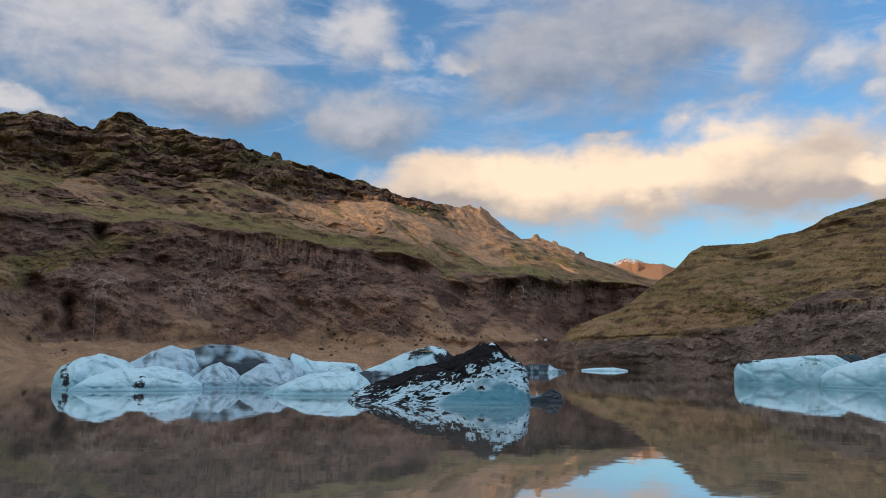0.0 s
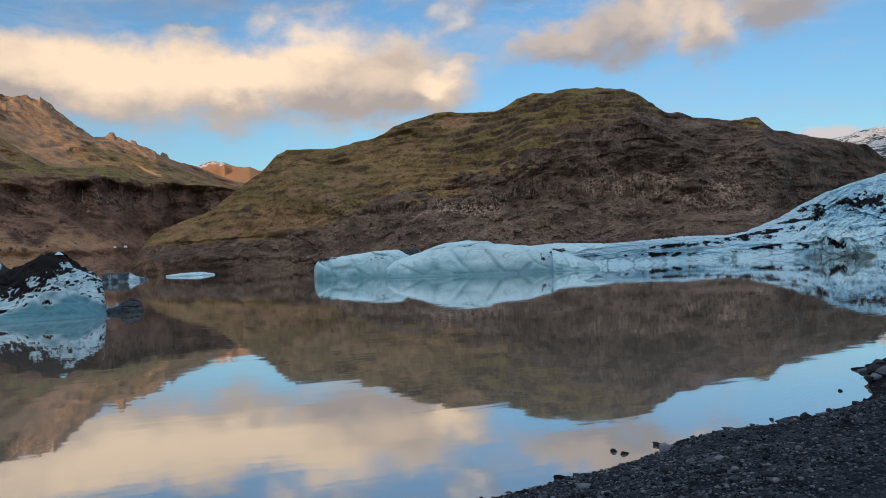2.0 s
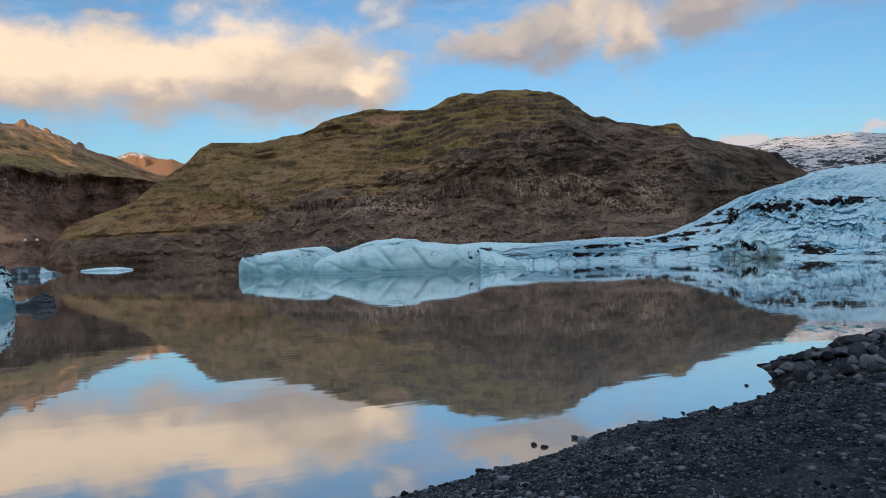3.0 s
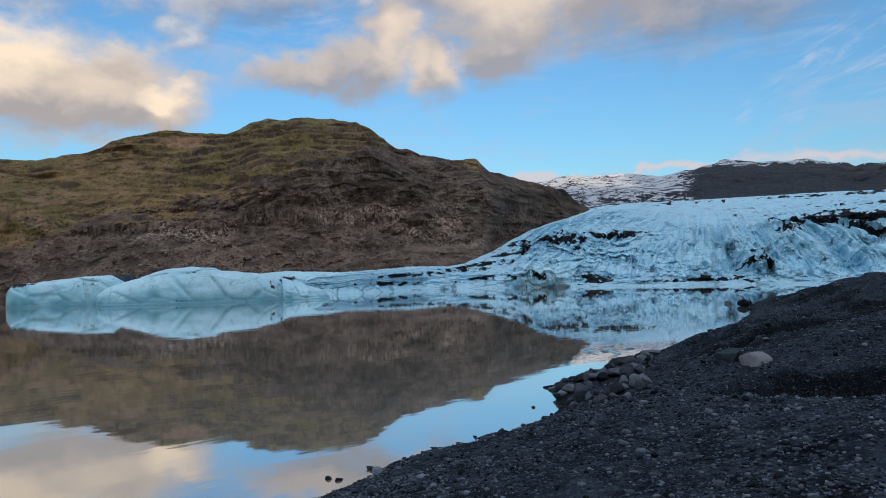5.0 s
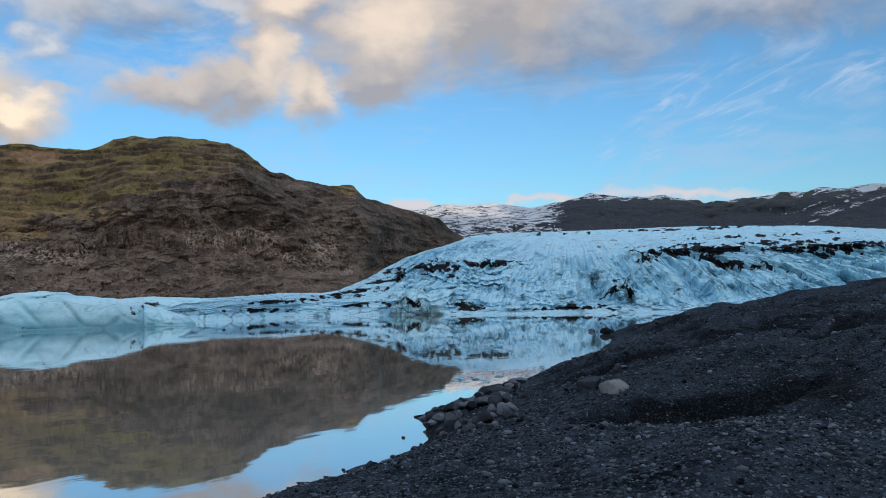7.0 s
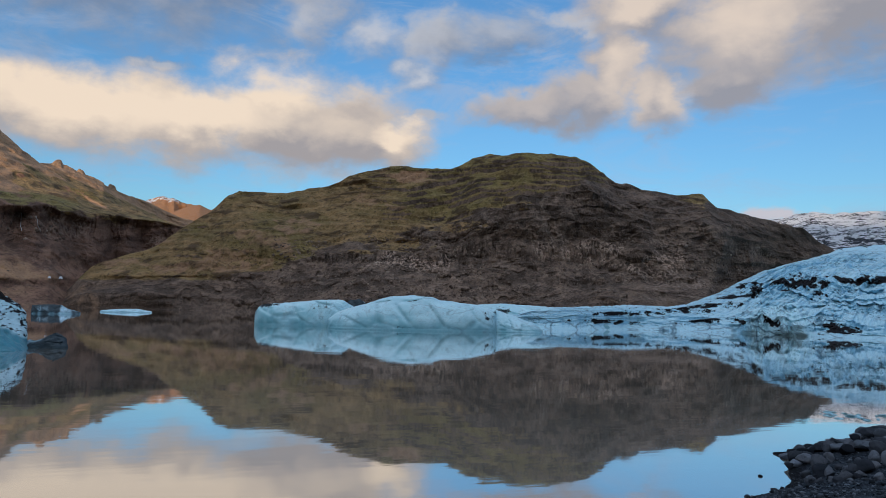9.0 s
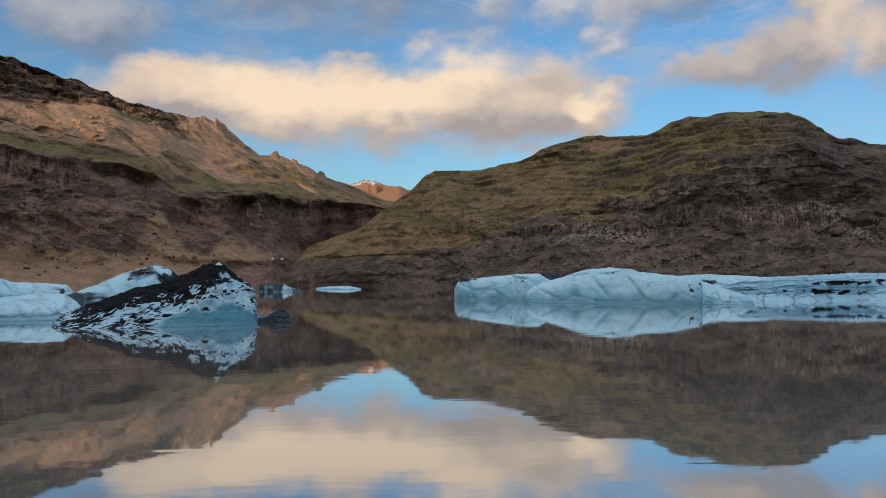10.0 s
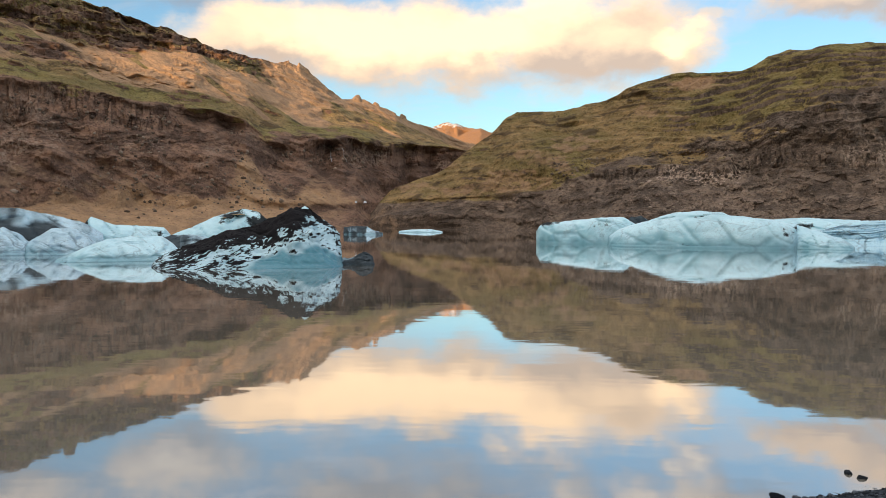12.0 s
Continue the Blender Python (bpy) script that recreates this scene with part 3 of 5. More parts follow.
# rain-cut channels across the bank: their lines, depth and half width
CHANNELS = [([(9.2, 9.2), (10.9, 7.9), (12.0, 7.5), (12.9, 6.85), (13.9, 6.2), (15.1, 5.2), (16.6, 3.6)], 0.34, 0.32), ([(20.5, 15.2), (23.5, 13.6), (26.5, 12.5), (30.0, 11.8), (36.0, 11.0), (42.0, 9.0)], 0.85, 0.9), ([(17.4, 13.2), (19.0, 11.6), (21.5, 10.3), (25.0, 9.6)], 0.5, 0.6),
            ([(27.0, 16.0), (33.0, 15.0), (40.0, 15.5)], 0.5, 0.8), ([(24.0, 5.5), (28.0, 6.0), (33.0, 5.0)], 0.45, 0.9)]


def channel(x, y, path):
    """Signed way from a line (above nought on its far side) and how surely a place lies beside it."""
    best, side, along = np.full(np.shape(x), 1e9), np.zeros(np.shape(x)), np.zeros(np.shape(x))
    for i, ((ax, ay), (bx, by)) in enumerate(zip(path[:-1], path[1:])):
        long = math.hypot(bx - ax, by - ay)
        ux, uy = (bx - ax) / long, (by - ay) / long
        f = np.clip((x - ax) * ux + (y - ay) * uy, 0, long)
        dx, dy = x - ax - f * ux, y - ay - f * uy
        off = np.hypot(dx, dy)
        near = off < best
        best, side, along = np.where(near, off, best), np.where(near, np.sign(ux * dy - uy * dx), side), np.where(near, i + f / long, along)
    n = len(path) - 1
    return best * side, step(along, 0.0, 0.8) * (1 - step(along, n - 0.9, n))


def ground_z(x, y):
    x, y = np.asarray(x, float), np.asarray(y, float)
    d = shore_depth(x, y)
    inland = np.maximum(d, 0)
    rise = (1.55 - 0.4 * step(x, 14, 30)) * (1 - np.exp(-inland / 4.0)) + np.minimum(inland, 22) * (0.03 + 0.103 * step(x, 8, 30))
    inner = step(inland, 0.5, 5)
    mounds = (0.50 * fbm(x / 7.5, y / 5.0, 1.3, 3) + 0.10 * fbm(x / 1.8, y / 1.8, 2.3, 3)) * inner * step(np.hypot(x, y), 3, 9)
    rills = -0.34 * step(ridged(x / 11, y / 11, 8.0, 3), 0.85, 1.5) * inner * step(np.hypot(x, y), 6, 14)
    crumbs = 0.035 * fbm(x / 0.5, y / 0.5, 0.7, 4) * step(d, -0.2, 0.6) - 0.22 * step(fbm((0.95 * x - 0.3 * y) / 12, (0.3 * x + 0.95 * y) / 1.8, 3.0, 4, 0.6), 0.08, 0.4) * step(x, 14, 20) * step(d, 0.8, 2.0)
    for path, depth, wide in CHANNELS:
        off, ends = channel(x + 0.35 * soft_noise(x / 1.4, y / 1.4, 2.0), y + 0.35 * soft_noise(x / 1.4, y / 1.4, 5.0), path)
        off = off / wide
        rills = rills - depth * ends * np.exp(-np.where(off > 0, off, off * 1.1) ** 2) + 0.30 * depth * ends * np.exp(-((off - 3.2) / 2.0) ** 2)
    bed = np.maximum(np.minimum(d, 0) * 0.22, -3.0)
    return rise + bed + mounds + rills + crumbs


angle = np.radians(np.concatenate([np.arange(-12, 40, 0.16), np.arange(40, 84, 0.10), np.arange(84, 96, 0.16), np.arange(96, 348, 1.5)]))
reach = np.concatenate([np.linspace(0.01, 3.2, 9), np.geomspace(3.6, 90, 340), np.geomspace(95, 4200, 26)])
gx, gy = np.sin(angle)[None] * reach[:, None], np.cos(angle)[None] * reach[:, None]


def wet_and_shade(x, y):
    """Dark moist sand in streaks and along the water; in the channels also the hollows' painted shade."""
    d = shore_depth(x, y)
    wet = 0.75 * np.exp(-(d / 0.5) ** 2)
    for path, _, wide in CHANNELS:
        off, ends = channel(x + 0.35 * soft_noise(x / 1.4, y / 1.4, 2.0), y + 0.35 * soft_noise(x / 1.4, y / 1.4, 5.0), path)
        # far walls of the channels darkened, painting the shade of the hollow
        wet = wet + np.exp(-((off / wide - 0.5) / 0.70) ** 2) * ends * (0.55 + 0.6 * step(fbm(x / 0.8, y / 0.8, 4.0, 3), -0.4, 0.2))
    seams = step(fbm((0.95 * x - 0.3 * y) / 12, (0.3 * x + 0.95 * y) / 1.8, 3.0, 4, 0.6), 0.08, 0.4) * step(x, 14, 20)
    streaks = seams + step(fbm(x / 4.5, y / 4.5, 3.0, 5, 0.6), 0.05, 0.5) + 0.7 * step(ridged(x / 11, y / 11, 8.0, 3), 0.9, 1.4)
    return np.clip(wet + 0.5 * streaks * step(np.hypot(x, y), 7, 14) * step(d, 0.2, 1.5), 0, 1)


ground = sheet("ground", gx, gy, ground_z(gx, gy), GRAVEL, {"wet": wet_and_shade(gx, gy)}, wrap=True)
tagged(ground, "black volcanic gravel and sand shore sloping into the lake", "ground", kind="structure")

ring = np.radians(np.arange(0, 360, 3.0))
reach = np.array([0.01, 60, 200, 560])
water = sheet("water", np.sin(ring)[None] * reach[:, None], np.cos(ring)[None] * reach[:, None], np.zeros((4, len(ring))), WATER, wrap=True)
tagged(water, "still silty brown glacial lake mirroring hills and clouds", "lake", kind="structure")


def hill_left():
    """The long craggy hill: beach, brown cliff, turf shelf, crag band and broken crest."""
    az = np.concatenate([np.arange(-178, -52, 1.2), np.arange(-52, -47, 0.25), np.arange(-47, 9.5, 0.07)])
    shore = table([(-178, 260), (-90, 215), (-45, 183), (-42, 192), (-25, 214), (-12, 228), (-7, 240), (-3, 290), (9, 330)], az)
    low = table([(-12, 0.1), (-7, 0.1), (-5, 1.5), (-3, 6.0), (9, 20.0)], az)
    cliff_el = table([(-178, 10), (-45.5, 9.3), (-41, 9.5), (-38.5, 9.1), (-34.7, 9.4), (-29.5, 9.05), (-26.5, 8.95), (-22.2, 8.05), (-17.8, 7.75), (-15.2, 7.2), (-13.9, 6.1), (-11.2, 5.6), (-9, 6.0), (-6.9, 6.1), (-4.7, 5.7), (-0.5, 5.6), (2, 5.0), (9, 3.8)], az)
    cliff_el = cliff_el + 0.16 * fbm(az / 3.0, 0.0, 23.0, 2)
    crest_el = table([(-178, 9), (-120, 10), (-75, 12), (-60, 14.5), (-46, 15.5), (-43.9, 15.65), (-41.8, 15.55), (-40.3, 15.4), (-39.8, 16.2), (-38.8, 16.7), (-37.2, 16.75), (-36.6, 16.3),
                      (-35, 15.95), (-32.2, 15.5), (-29.7, 15.2), (-27.75, 14.8), (-27.5, 15.25), (-27.0, 15.2), (-26.8, 14.7), (-26.3, 14.85), (-25.7, 14.6), (-24.7, 14.35), (-22.3, 13.6), (-18.3, 12.45),
                      (-15.2, 11.75), (-13.4, 11.3), (-11.9, 11.15), (-11.3, 10.9), (-9.4, 9.9), (-8.1, 8.8), (-6.4, 8.85), (-4.7, 8.1), (-3.0, 7.35), (-0.9, 6.7), (1.2, 5.8), (9, 4.5)], az)
    back = table([(-178, 420), (-60, 340), (-30, 335), (-18, 360), (-8, 408), (-4, 425), (0, 510), (9, 600)], az)
    edge = table([(-178, 320), (-60, 256), (-45, 246), (-30, 258), (-18, 272), (-11, 286), (-3, 330), (9, 360)], az)
    top, shelf = height_at(crest_el, back), height_at(cliff_el, edge)
    crag_el = table([(-178, 13), (-46, 12.0), (-42, 12.0), (-38.8, 12.8), (-35, 12.4), (-31, 13.0), (-26.7, 12.0), (-23, 11.9), (-18.8, 11.8), (-15, 10.9), (-9, 9.1), (-4, 7.4), (1, 5.2), (9, 4.0)], az)
    crag_d = back - table([(-178, 26), (-20, 26), (-8, 14), (9, 10)], az)
    foot = height_at(crag_el, crag_d)
    beach = np.maximum(height_at(0.7 + 0.18 * fbm(az / 3.0, 0.0, 4.0, 3), shore + 20), low + 1)
    lines = [(shore - 12, 0 * low - 3.5), (shore, low), (shore + 20, beach), ((shore + 20) * 0.30 + edge * 0.70, beach * 0.46 + shelf * 0.54), (edge, shelf),
             (edge * 0.5 + crag_d * 0.5, shelf * 0.56 + foot * 0.44), (crag_d, foot), (back, top),
             (back + 45, top - 22), (back + 260, top * 0.3)]
    dist, high, level = loft(az, lines, [3, 12, 64, 72, 50, 44, 70, 8, 6])
    level = np.where(level <= 2, level, np.where(level <= 4, 2 + (level - 2) / 2, level - 1))
    x, y = spread(az[None], dist)
    a = az[None]
    tang = np.radians(az)[None] * 250
    scree = step(level, 2.0, 2.2) * (1 - step(level, 2.35, 2.6))
    face = step(level, 2.22, 2.45) * (1 - step(level, 2.94, 3.06))
    crag = step(level + 0.30 * fbm(tang / 22, high / 9, 14.0, 3), 4.72, 5.02) * (1 - step(level, 6.0, 6.2)) * (1 - step(az, -17, -11))[None]
    turf = step(level + (0.10 + 0.10 * step(az, -17, -12)[None]) * fbm(tang / 9, high / 6, 17.0, 4), 2.93, 3.10) * (1 - 0.6 * crag)
    ribs = step(fbm(tang / 17 + 0.06 * high, high / 4.5, 18.0, 4, 0.6), 0.12, 0.5) * step(level, 3.35, 3.7) * (1 - step(level, 4.9, 5.1)) * (1 - step(az, -20, -12))[None]
    body = step(level, 1.1, 2.0) * (1 - step(level, 6.5, 7.0))
    el0 = np.degrees(np.arctan2(high - EYE, dist))
    slide = (1 - step(el0 - 7.2 + 0.68 * (a + 15.2) + 0.4 * fbm(tang / 12, high / 8, 21.0, 3), -0.3, 0.3)) * step(a, -17, -14.5) * step(level, 2.0, 2.1)
    face = face * (1 - 0.8 * slide)
    gorge = step(a, -14.5, -10.5) * face * (1 - slide)
    dip = 0.9 * fbm(x / 50, y / 50, 0.3, 2)
    beds = high - 0.10 * tang + 6 * dip
    broad = fbm(x / 34, y / 34, high / 34, 5)
    gullies = ridged(tang / 30 + 0.03 * high, high / 60, 9.2, 4)
    butts = ridged(tang / 17, high / 40, 6.6, 3)
    diag = ridged((tang * 0.5 + high) / 9, (tang - high) / 70, 1.7, 3)
    wob = fbm(tang / 9, high / 5, 3.3, 3)
    big_block = jointed(tang / 8.0 + 0.2 * wob, beds / 3.2 + 0.2 * wob, 3)[0]
    small_block = jointed(tang / 2.6 + 0.2 * wob, beds / 1.2 + 0.2 * wob, 5)[0]
    post, post_joint = jointed(tang / 1.5 + 0.25 * wob, high / 9.0 + 0.2 * wob, 8)
    columns = np.clip(step(level, 2.62, 2.72) * (1 - step(level, 2.93, 2.99)) * step(a, -34, -30) * (1 - step(a, -22, -17)) + 0.8 * gorge * step(level, 2.5, 2.7), 0, 1)
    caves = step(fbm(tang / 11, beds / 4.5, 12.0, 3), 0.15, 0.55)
    out = body * (broad * (4.0 + 2.0 * face + 4 * crag)) + crag * (butts * 3.0 + 0.9 * big_block + 0.5 * small_block + 2.2 * fbm(tang / 7, beds / 2.6, 15.0, 5, 0.6) + 1.0 * ridged(tang / 3.2, high / 9, 16.0, 3) - 1.2 * caves)
    out = out + face * (1 - columns) * (1.8 * butts + 0.35 * big_block + 0.25 * small_block + 1.1 * fbm(tang / 8, beds / 3.5, 15.0, 5, 0.6) + 0.8 * diag - 1.2 * caves * step(level, 2.45, 2.7)) + columns * (0.9 * post - 0.4 * post_joint + 0.8 * butts)
    out = out + np.maximum(scree, slide) * (1.6 * gullies + 1.4 * diag + 1.2 * butts) + body * (0.35 + 0.15 * face + 0.2 * crag) * fbm(x / 4, y / 4, high / 4, 4, 0.6) + 1.3 * ribs * (0.6 + fbm(tang / 4, high / 2.2, 19.0, 4, 0.6)) + turf * (1.8 * diag * step(level, 3.3, 3.8) + 1.0 * gullies + 0.5 * fbm(tang / 7, high / 2.5, 5.5, 3))
    # the overhanging lip of turf above the cliff
    out = out + 1.6 * np.exp(-((level - 3.0) / 0.035) ** 2) * step(fbm(tang / 8, 0.0, 2.0, 3), -0.4, 0.3) * (1 - 0.8 * step(a, -17, -14))
    for at, wide, lo, hi, deep in ((-40.9, 0.40, 1.98, 2.3, 8), (-39.4, 0.55, 2.68, 2.98, 8), (-43.3, 0.9, 2.1, 2.45, 7), (-42.2, 0.3, 2.0, 2.2, 4), (-17.0, 1.6, 2.75, 3.0, 5), (-12.5, 1.2, 2.4, 2.9, 6), (-9.3, 0.8, 2.3, 2.95, 8), (-7.4, 0.5, 2.3, 2.95, 5), (-6.0, 1.2, 2.1, 2.9, 7), (-3.2, 0.7, 2.1, 2.95, 7), (-1.2, 0.6, 2.1, 2.95, 6)):
        out = out - deep * np.exp(-((a - at + 0.25 * soft_noise(high / 6, at, 0.0)) / wide) ** 2) * step(level, lo, lo + 0.12) * (1 - step(level, hi - 0.08, hi + 0.04))
    dist = dist - out
    near_top = np.exp(-((level - 6) / 0.16) ** 2)
    high = high + near_top * (0.9 * fbm(tang / 5, 0.0, 1.0, 4) * (az < -4)[None] + 0.2 + (step(az, -13, -11.5) * (1 - step(az, -3, -1)))[None] * 2.0 * step(soft_noise(tang / 3.0, 0.0, 6.0), 0.05, 0.45)) + body * 0.5 * fbm(x / 9, y / 9, 5.0, 3) * (1 - near_top)
    # fans of tan gravel at the cliff's foot
    for at, wide, tall in ((-33.5, 1.7, 2.6), (-37.6, 1.3, 1.8), (-27.5, 2.2, 1.8), (-19.0, 2.4, 1.6), (-24.0, 1.2, 1.4)):
        cone = np.clip(1 - np.abs(a - at) / wide, 0, 1) * np.exp(-((level - 2.05) / 0.10) ** 2)
        dist, high = dist - 2.5 * cone, high + tall * cone
    ledged = terrace(high, 4.2, 7 * fbm(x / 60, y / 60, 0.2, 3) + 0.05 * tang, 0.36)
    high = high + (ledged - high) * (0.30 * crag + 0.35 * turf * step(fbm(tang / 14, high / 5, 3.0, 3), -0.3, 0.3)) * (1 - near_top)
    x, y = spread(az[None], dist)
    slope = np.gradient(high, axis=0) / np.maximum(np.hypot(np.gradient(dist, axis=0), 0.05), 0.05)
    steep = step(slope, 0.9, 1.9)
    look_el = np.degrees(np.arctan2(high - EYE, dist))
    ledge_green = np.exp(-((look_el - 6.3 - 0.35 * (a + 42)) / 1.0) ** 2) * (1 - step(a, -38.5, -36.5)) + np.exp(-((look_el - 9.0 - 0.42 * (a + 34.5)) / 0.35) ** 2) * step(a, -40, -39) * (1 - step(a, -34.5, -33.5))
    patch = fbm((tang * 0.5 + high) / 12, (tang - high) / 40, 2.6, 4, 0.6)
    grassy = np.clip(turf * (0.92 - 0.75 * ribs - 0.85 * steep + 0.35 * patch) + 0.9 * ledge_green * face * (1 - 0.5 * steep) + 0.35 * (scree + face) * step(fbm(x / 22, y / 22, 2.0, 3), 0.1, 0.6) * (1 - step(az, -41, -37))[None] + 0.65 * crag * (1 - 0.7 * steep) * step(fbm(tang / 9, beds / 3.0, 8.0, 4, 0.6), -0.2, 0.3), 0, 1)
    sandy = 0.85 * turf * step(0.7 * fbm((tang + 0.9 * high) / 7, (tang - high) / 45, 6.0, 4) + 0.4 * fbm(tang / 25, high / 9, 6.5, 3) + 0.75 * (step(az, -30, -19) - 1.2 * step(az, -11, -6))[None], 0.0, 0.6) * step(level, 3.35, 3.7) * (1 - 0.85 * crag) * (az > -44)[None]
    gravel = 0.34 * slide + (1 - step(level + 0.16 * fbm(tang / 20, high / 6, 3.0, 3), 1.85, 2.12)) * (0.70 + 0.25 * fbm(tang / 9, dist / 9, 2.0, 3)) * (1 - 0.6 * step(a, -15, -9)) + sandy + 0.8 * step(level, 4.6, 5.2) * step(az, -15, -12)[None] + 0.40 * (1 - step(level - 0.28 * fbm(tang / 13, 0.0, 6.0, 3), 2.25, 2.42)) * (1 - 0.7 * step(a, -15, -9)) + 0.55 * np.exp(-((a + 38.6) / 1.3) ** 2 - ((look_el - 15.2) / 0.35) ** 2)
    mossy = turf * step(fbm(tang / 16, high / 5, 8.0, 3) - 0.9 * (step(level, 3.35, 3.9) - 0.25) - 0.5 * step(a, -36, -10) + 0.45, -0.1, 0.5)
    tint = np.clip(0.5 + 0.30 * big_block + 0.32 * small_block + 0.4 * columns * post + 0.25 * fbm(tang / 15, high / 8, 4.0, 3), 0, 1)
    # darker rock tones; the caves also get their shade painted in
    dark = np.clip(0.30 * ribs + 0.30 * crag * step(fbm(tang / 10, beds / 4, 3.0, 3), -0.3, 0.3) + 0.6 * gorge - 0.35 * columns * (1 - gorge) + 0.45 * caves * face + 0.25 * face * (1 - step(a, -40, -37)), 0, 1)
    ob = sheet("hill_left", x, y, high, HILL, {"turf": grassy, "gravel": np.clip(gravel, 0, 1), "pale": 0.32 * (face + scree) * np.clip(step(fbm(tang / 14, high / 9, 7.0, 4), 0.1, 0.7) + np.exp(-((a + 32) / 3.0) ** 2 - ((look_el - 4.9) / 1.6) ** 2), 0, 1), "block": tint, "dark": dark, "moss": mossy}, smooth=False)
    tagged(ob, "craggy brown hillside with olive turf shelf above a scree cliff", "hill", kind="structure")
    return x, y, high, level, az


def hill_right():
    """The rounded hill: turf slopes and terraces over a dark basalt cliff with columns and scree."""
    az = np.arange(-12, 55, 0.07)
    shore = table([(-12, 250), (-6, 250), (0, 232), (6, 222), (15, 190), (28, 182), (36, 184), (42, 200), (48, 255), (55, 300)], az)
    crest_el = table([(-12, -1.6), (-9, -0.9), (-7, 0.0), (-6.0, 0.7), (-5.2, 1.5), (-4.5, 2.0), (-0.5, 3.65), (2.1, 5.5), (3.3, 6.4), (4.3, 7.5), (5.3, 8.1), (6.7, 8.1), (8.7, 8.15), (12.0, 8.85), (12.5, 9.05), (13.6, 9.65),
                      (16.7, 10.5), (18.5, 10.58), (21.4, 10.35), (22.3, 10.75), (23.1, 11.35), (24.5, 11.62), (25.8, 11.5), (27.3, 11.9), (29.5, 11.6), (31, 11.45), (32.1, 10.95), (34, 9.5),
                      (36, 8.95), (38.5, 8.5), (39.6, 8.5), (40.4, 8.45), (41.4, 7.6), (44.4, 6.65), (47, 5.85), (48.8, 4.45), (51, 2.5), (55, 0)], az)
    back = table([(-12, 262), (-6.9, 266), (0, 268), (5, 274), (12, 274), (27, 264), (36, 266), (41, 272), (48.8, 308), (55, 330)], az)
    top = height_at(crest_el, back)
    run = back - shore
    bench = np.minimum(4.6, 0.5 * top)
    scree = table([(-10, 0.42), (5, 0.40), (15, 0.33), (28, 0.30), (40, 0.30), (55, 0.4)], az)
    cliff = table([(-10, 0.7), (5, 0.66), (15, 0.56), (24, 0.62), (30, 0.74), (38, 0.72), (55, 0.7)], az)
    lines = [(shore - 8, -3.0 + 0 * az), (shore, 0.1 + 0 * az), (shore + 0.17 * run, bench), (shore + 0.46 * run, np.maximum(scree * top, bench * 1.05)),
             (shore + 0.64 * run, cliff * top), (shore + 0.84 * run, (0.55 * cliff + 0.45) * top + 0.03 * top), (back, top), (back + 40, top - 10), (back + 200, top * 0.3)]
    dist, high, level = loft(az, lines, [3, 20, 56, 72, 72, 70, 8, 6])
    fade = step(az, -8.8, -4.2)[None]
    high = high * fade - 1.5 * (1 - fade)
    x, y = spread(az[None], dist)
    a = az[None]
    tang = np.radians(az)[None] * 235
    body = step(level, 1.0, 1.6) * (1 - step(level, 6.5, 7.0))
    inner = body * step(az, -7.5, 0)[None]
    el0 = np.degrees(np.arctan2(high - EYE, dist))
    limit = table([(-12, 0.3), (-6.75, 0.9), (0.2, 1.6), (4.2, 1.9), (7.5, 2.7), (10.9, 3.9), (13.5, 4.3), (17, 5.0), (19, 5.7), (22, 6.6), (25, 7.5), (28, 8.3), (31, 9.0), (33, 9.3), (35, 9.5), (37.6, 9.5), (38.6, 8.2), (40.4, 7.8), (41.4, 8.0), (43, 12), (55, 12)], az)[None]
    wander = 0.45 * fbm(x / 18, y / 18, 1.0, 4) + 0.40 * soft_noise(tang / 60, high / 2.4 + 0.8 * fbm(x / 45, y / 45, 0.3, 2), 5.4)
    bare = 1 - step(el0 - limit + wander, -0.35, 0.45)
    olive = np.clip(1 - np.abs(el0 - limit + 0.8) / 1.8, 0, 1) * step(a, 10, 15) * (1 - step(a, 27, 31))
    face = step(level, 2.6, 3.0) * (1 - step(level, 4.6, 5.4)) * bare
    wob = fbm(tang / 9, high / 5, 3.3, 3)
    strata = soft_noise(tang / 70, high / 1.9 + 0.8 * fbm(x / 45, y / 45, 0.3, 2), 0.4)
    beds = high + 3 * fbm(x / 45, y / 45, 0.3, 2)
    big_block = jointed(tang / 6.0 + 0.4 * wob, beds / 3.0 + 0.3 * wob, 23)[0]
    small_block = jointed(tang / 2.0 + 0.4 * wob, beds / 1.3 + 0.4 * wob, 25)[0]
    post, post_joint = jointed(tang / 1.25 + 0.2 * wob, high / 5.0 + 0.2 * wob, 28)
    row = 3.2 - 0.25 * soft_noise(tang / 14, 0.0, 9.0)
    columns = np.clip(np.exp(-((el0 - row) / 0.55) ** 4) * step(a, 10.5, 12.5) * (1 - step(a, 22, 24)) + 0.8 * np.exp(-((el0 - 4.3 - wander) / 0.8) ** 4) * step(a, 19, 22) * (1 - step(a, 33, 37)), 0, 1) * bare
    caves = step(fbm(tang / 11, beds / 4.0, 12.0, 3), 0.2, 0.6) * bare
    out = inner * ((3.4 + 1.6 * bare) * fbm(x / 30, y / 30, high / 30, 5) + strata * (0.8 + 0.5 * bare) + 0.5 * fbm(x / 4, y / 4, high / 4, 4, 0.6) + (1.0 + 1.0 * bare) * ridged(tang / 22 + 0.03 * high, high / 80, 4.1, 3))
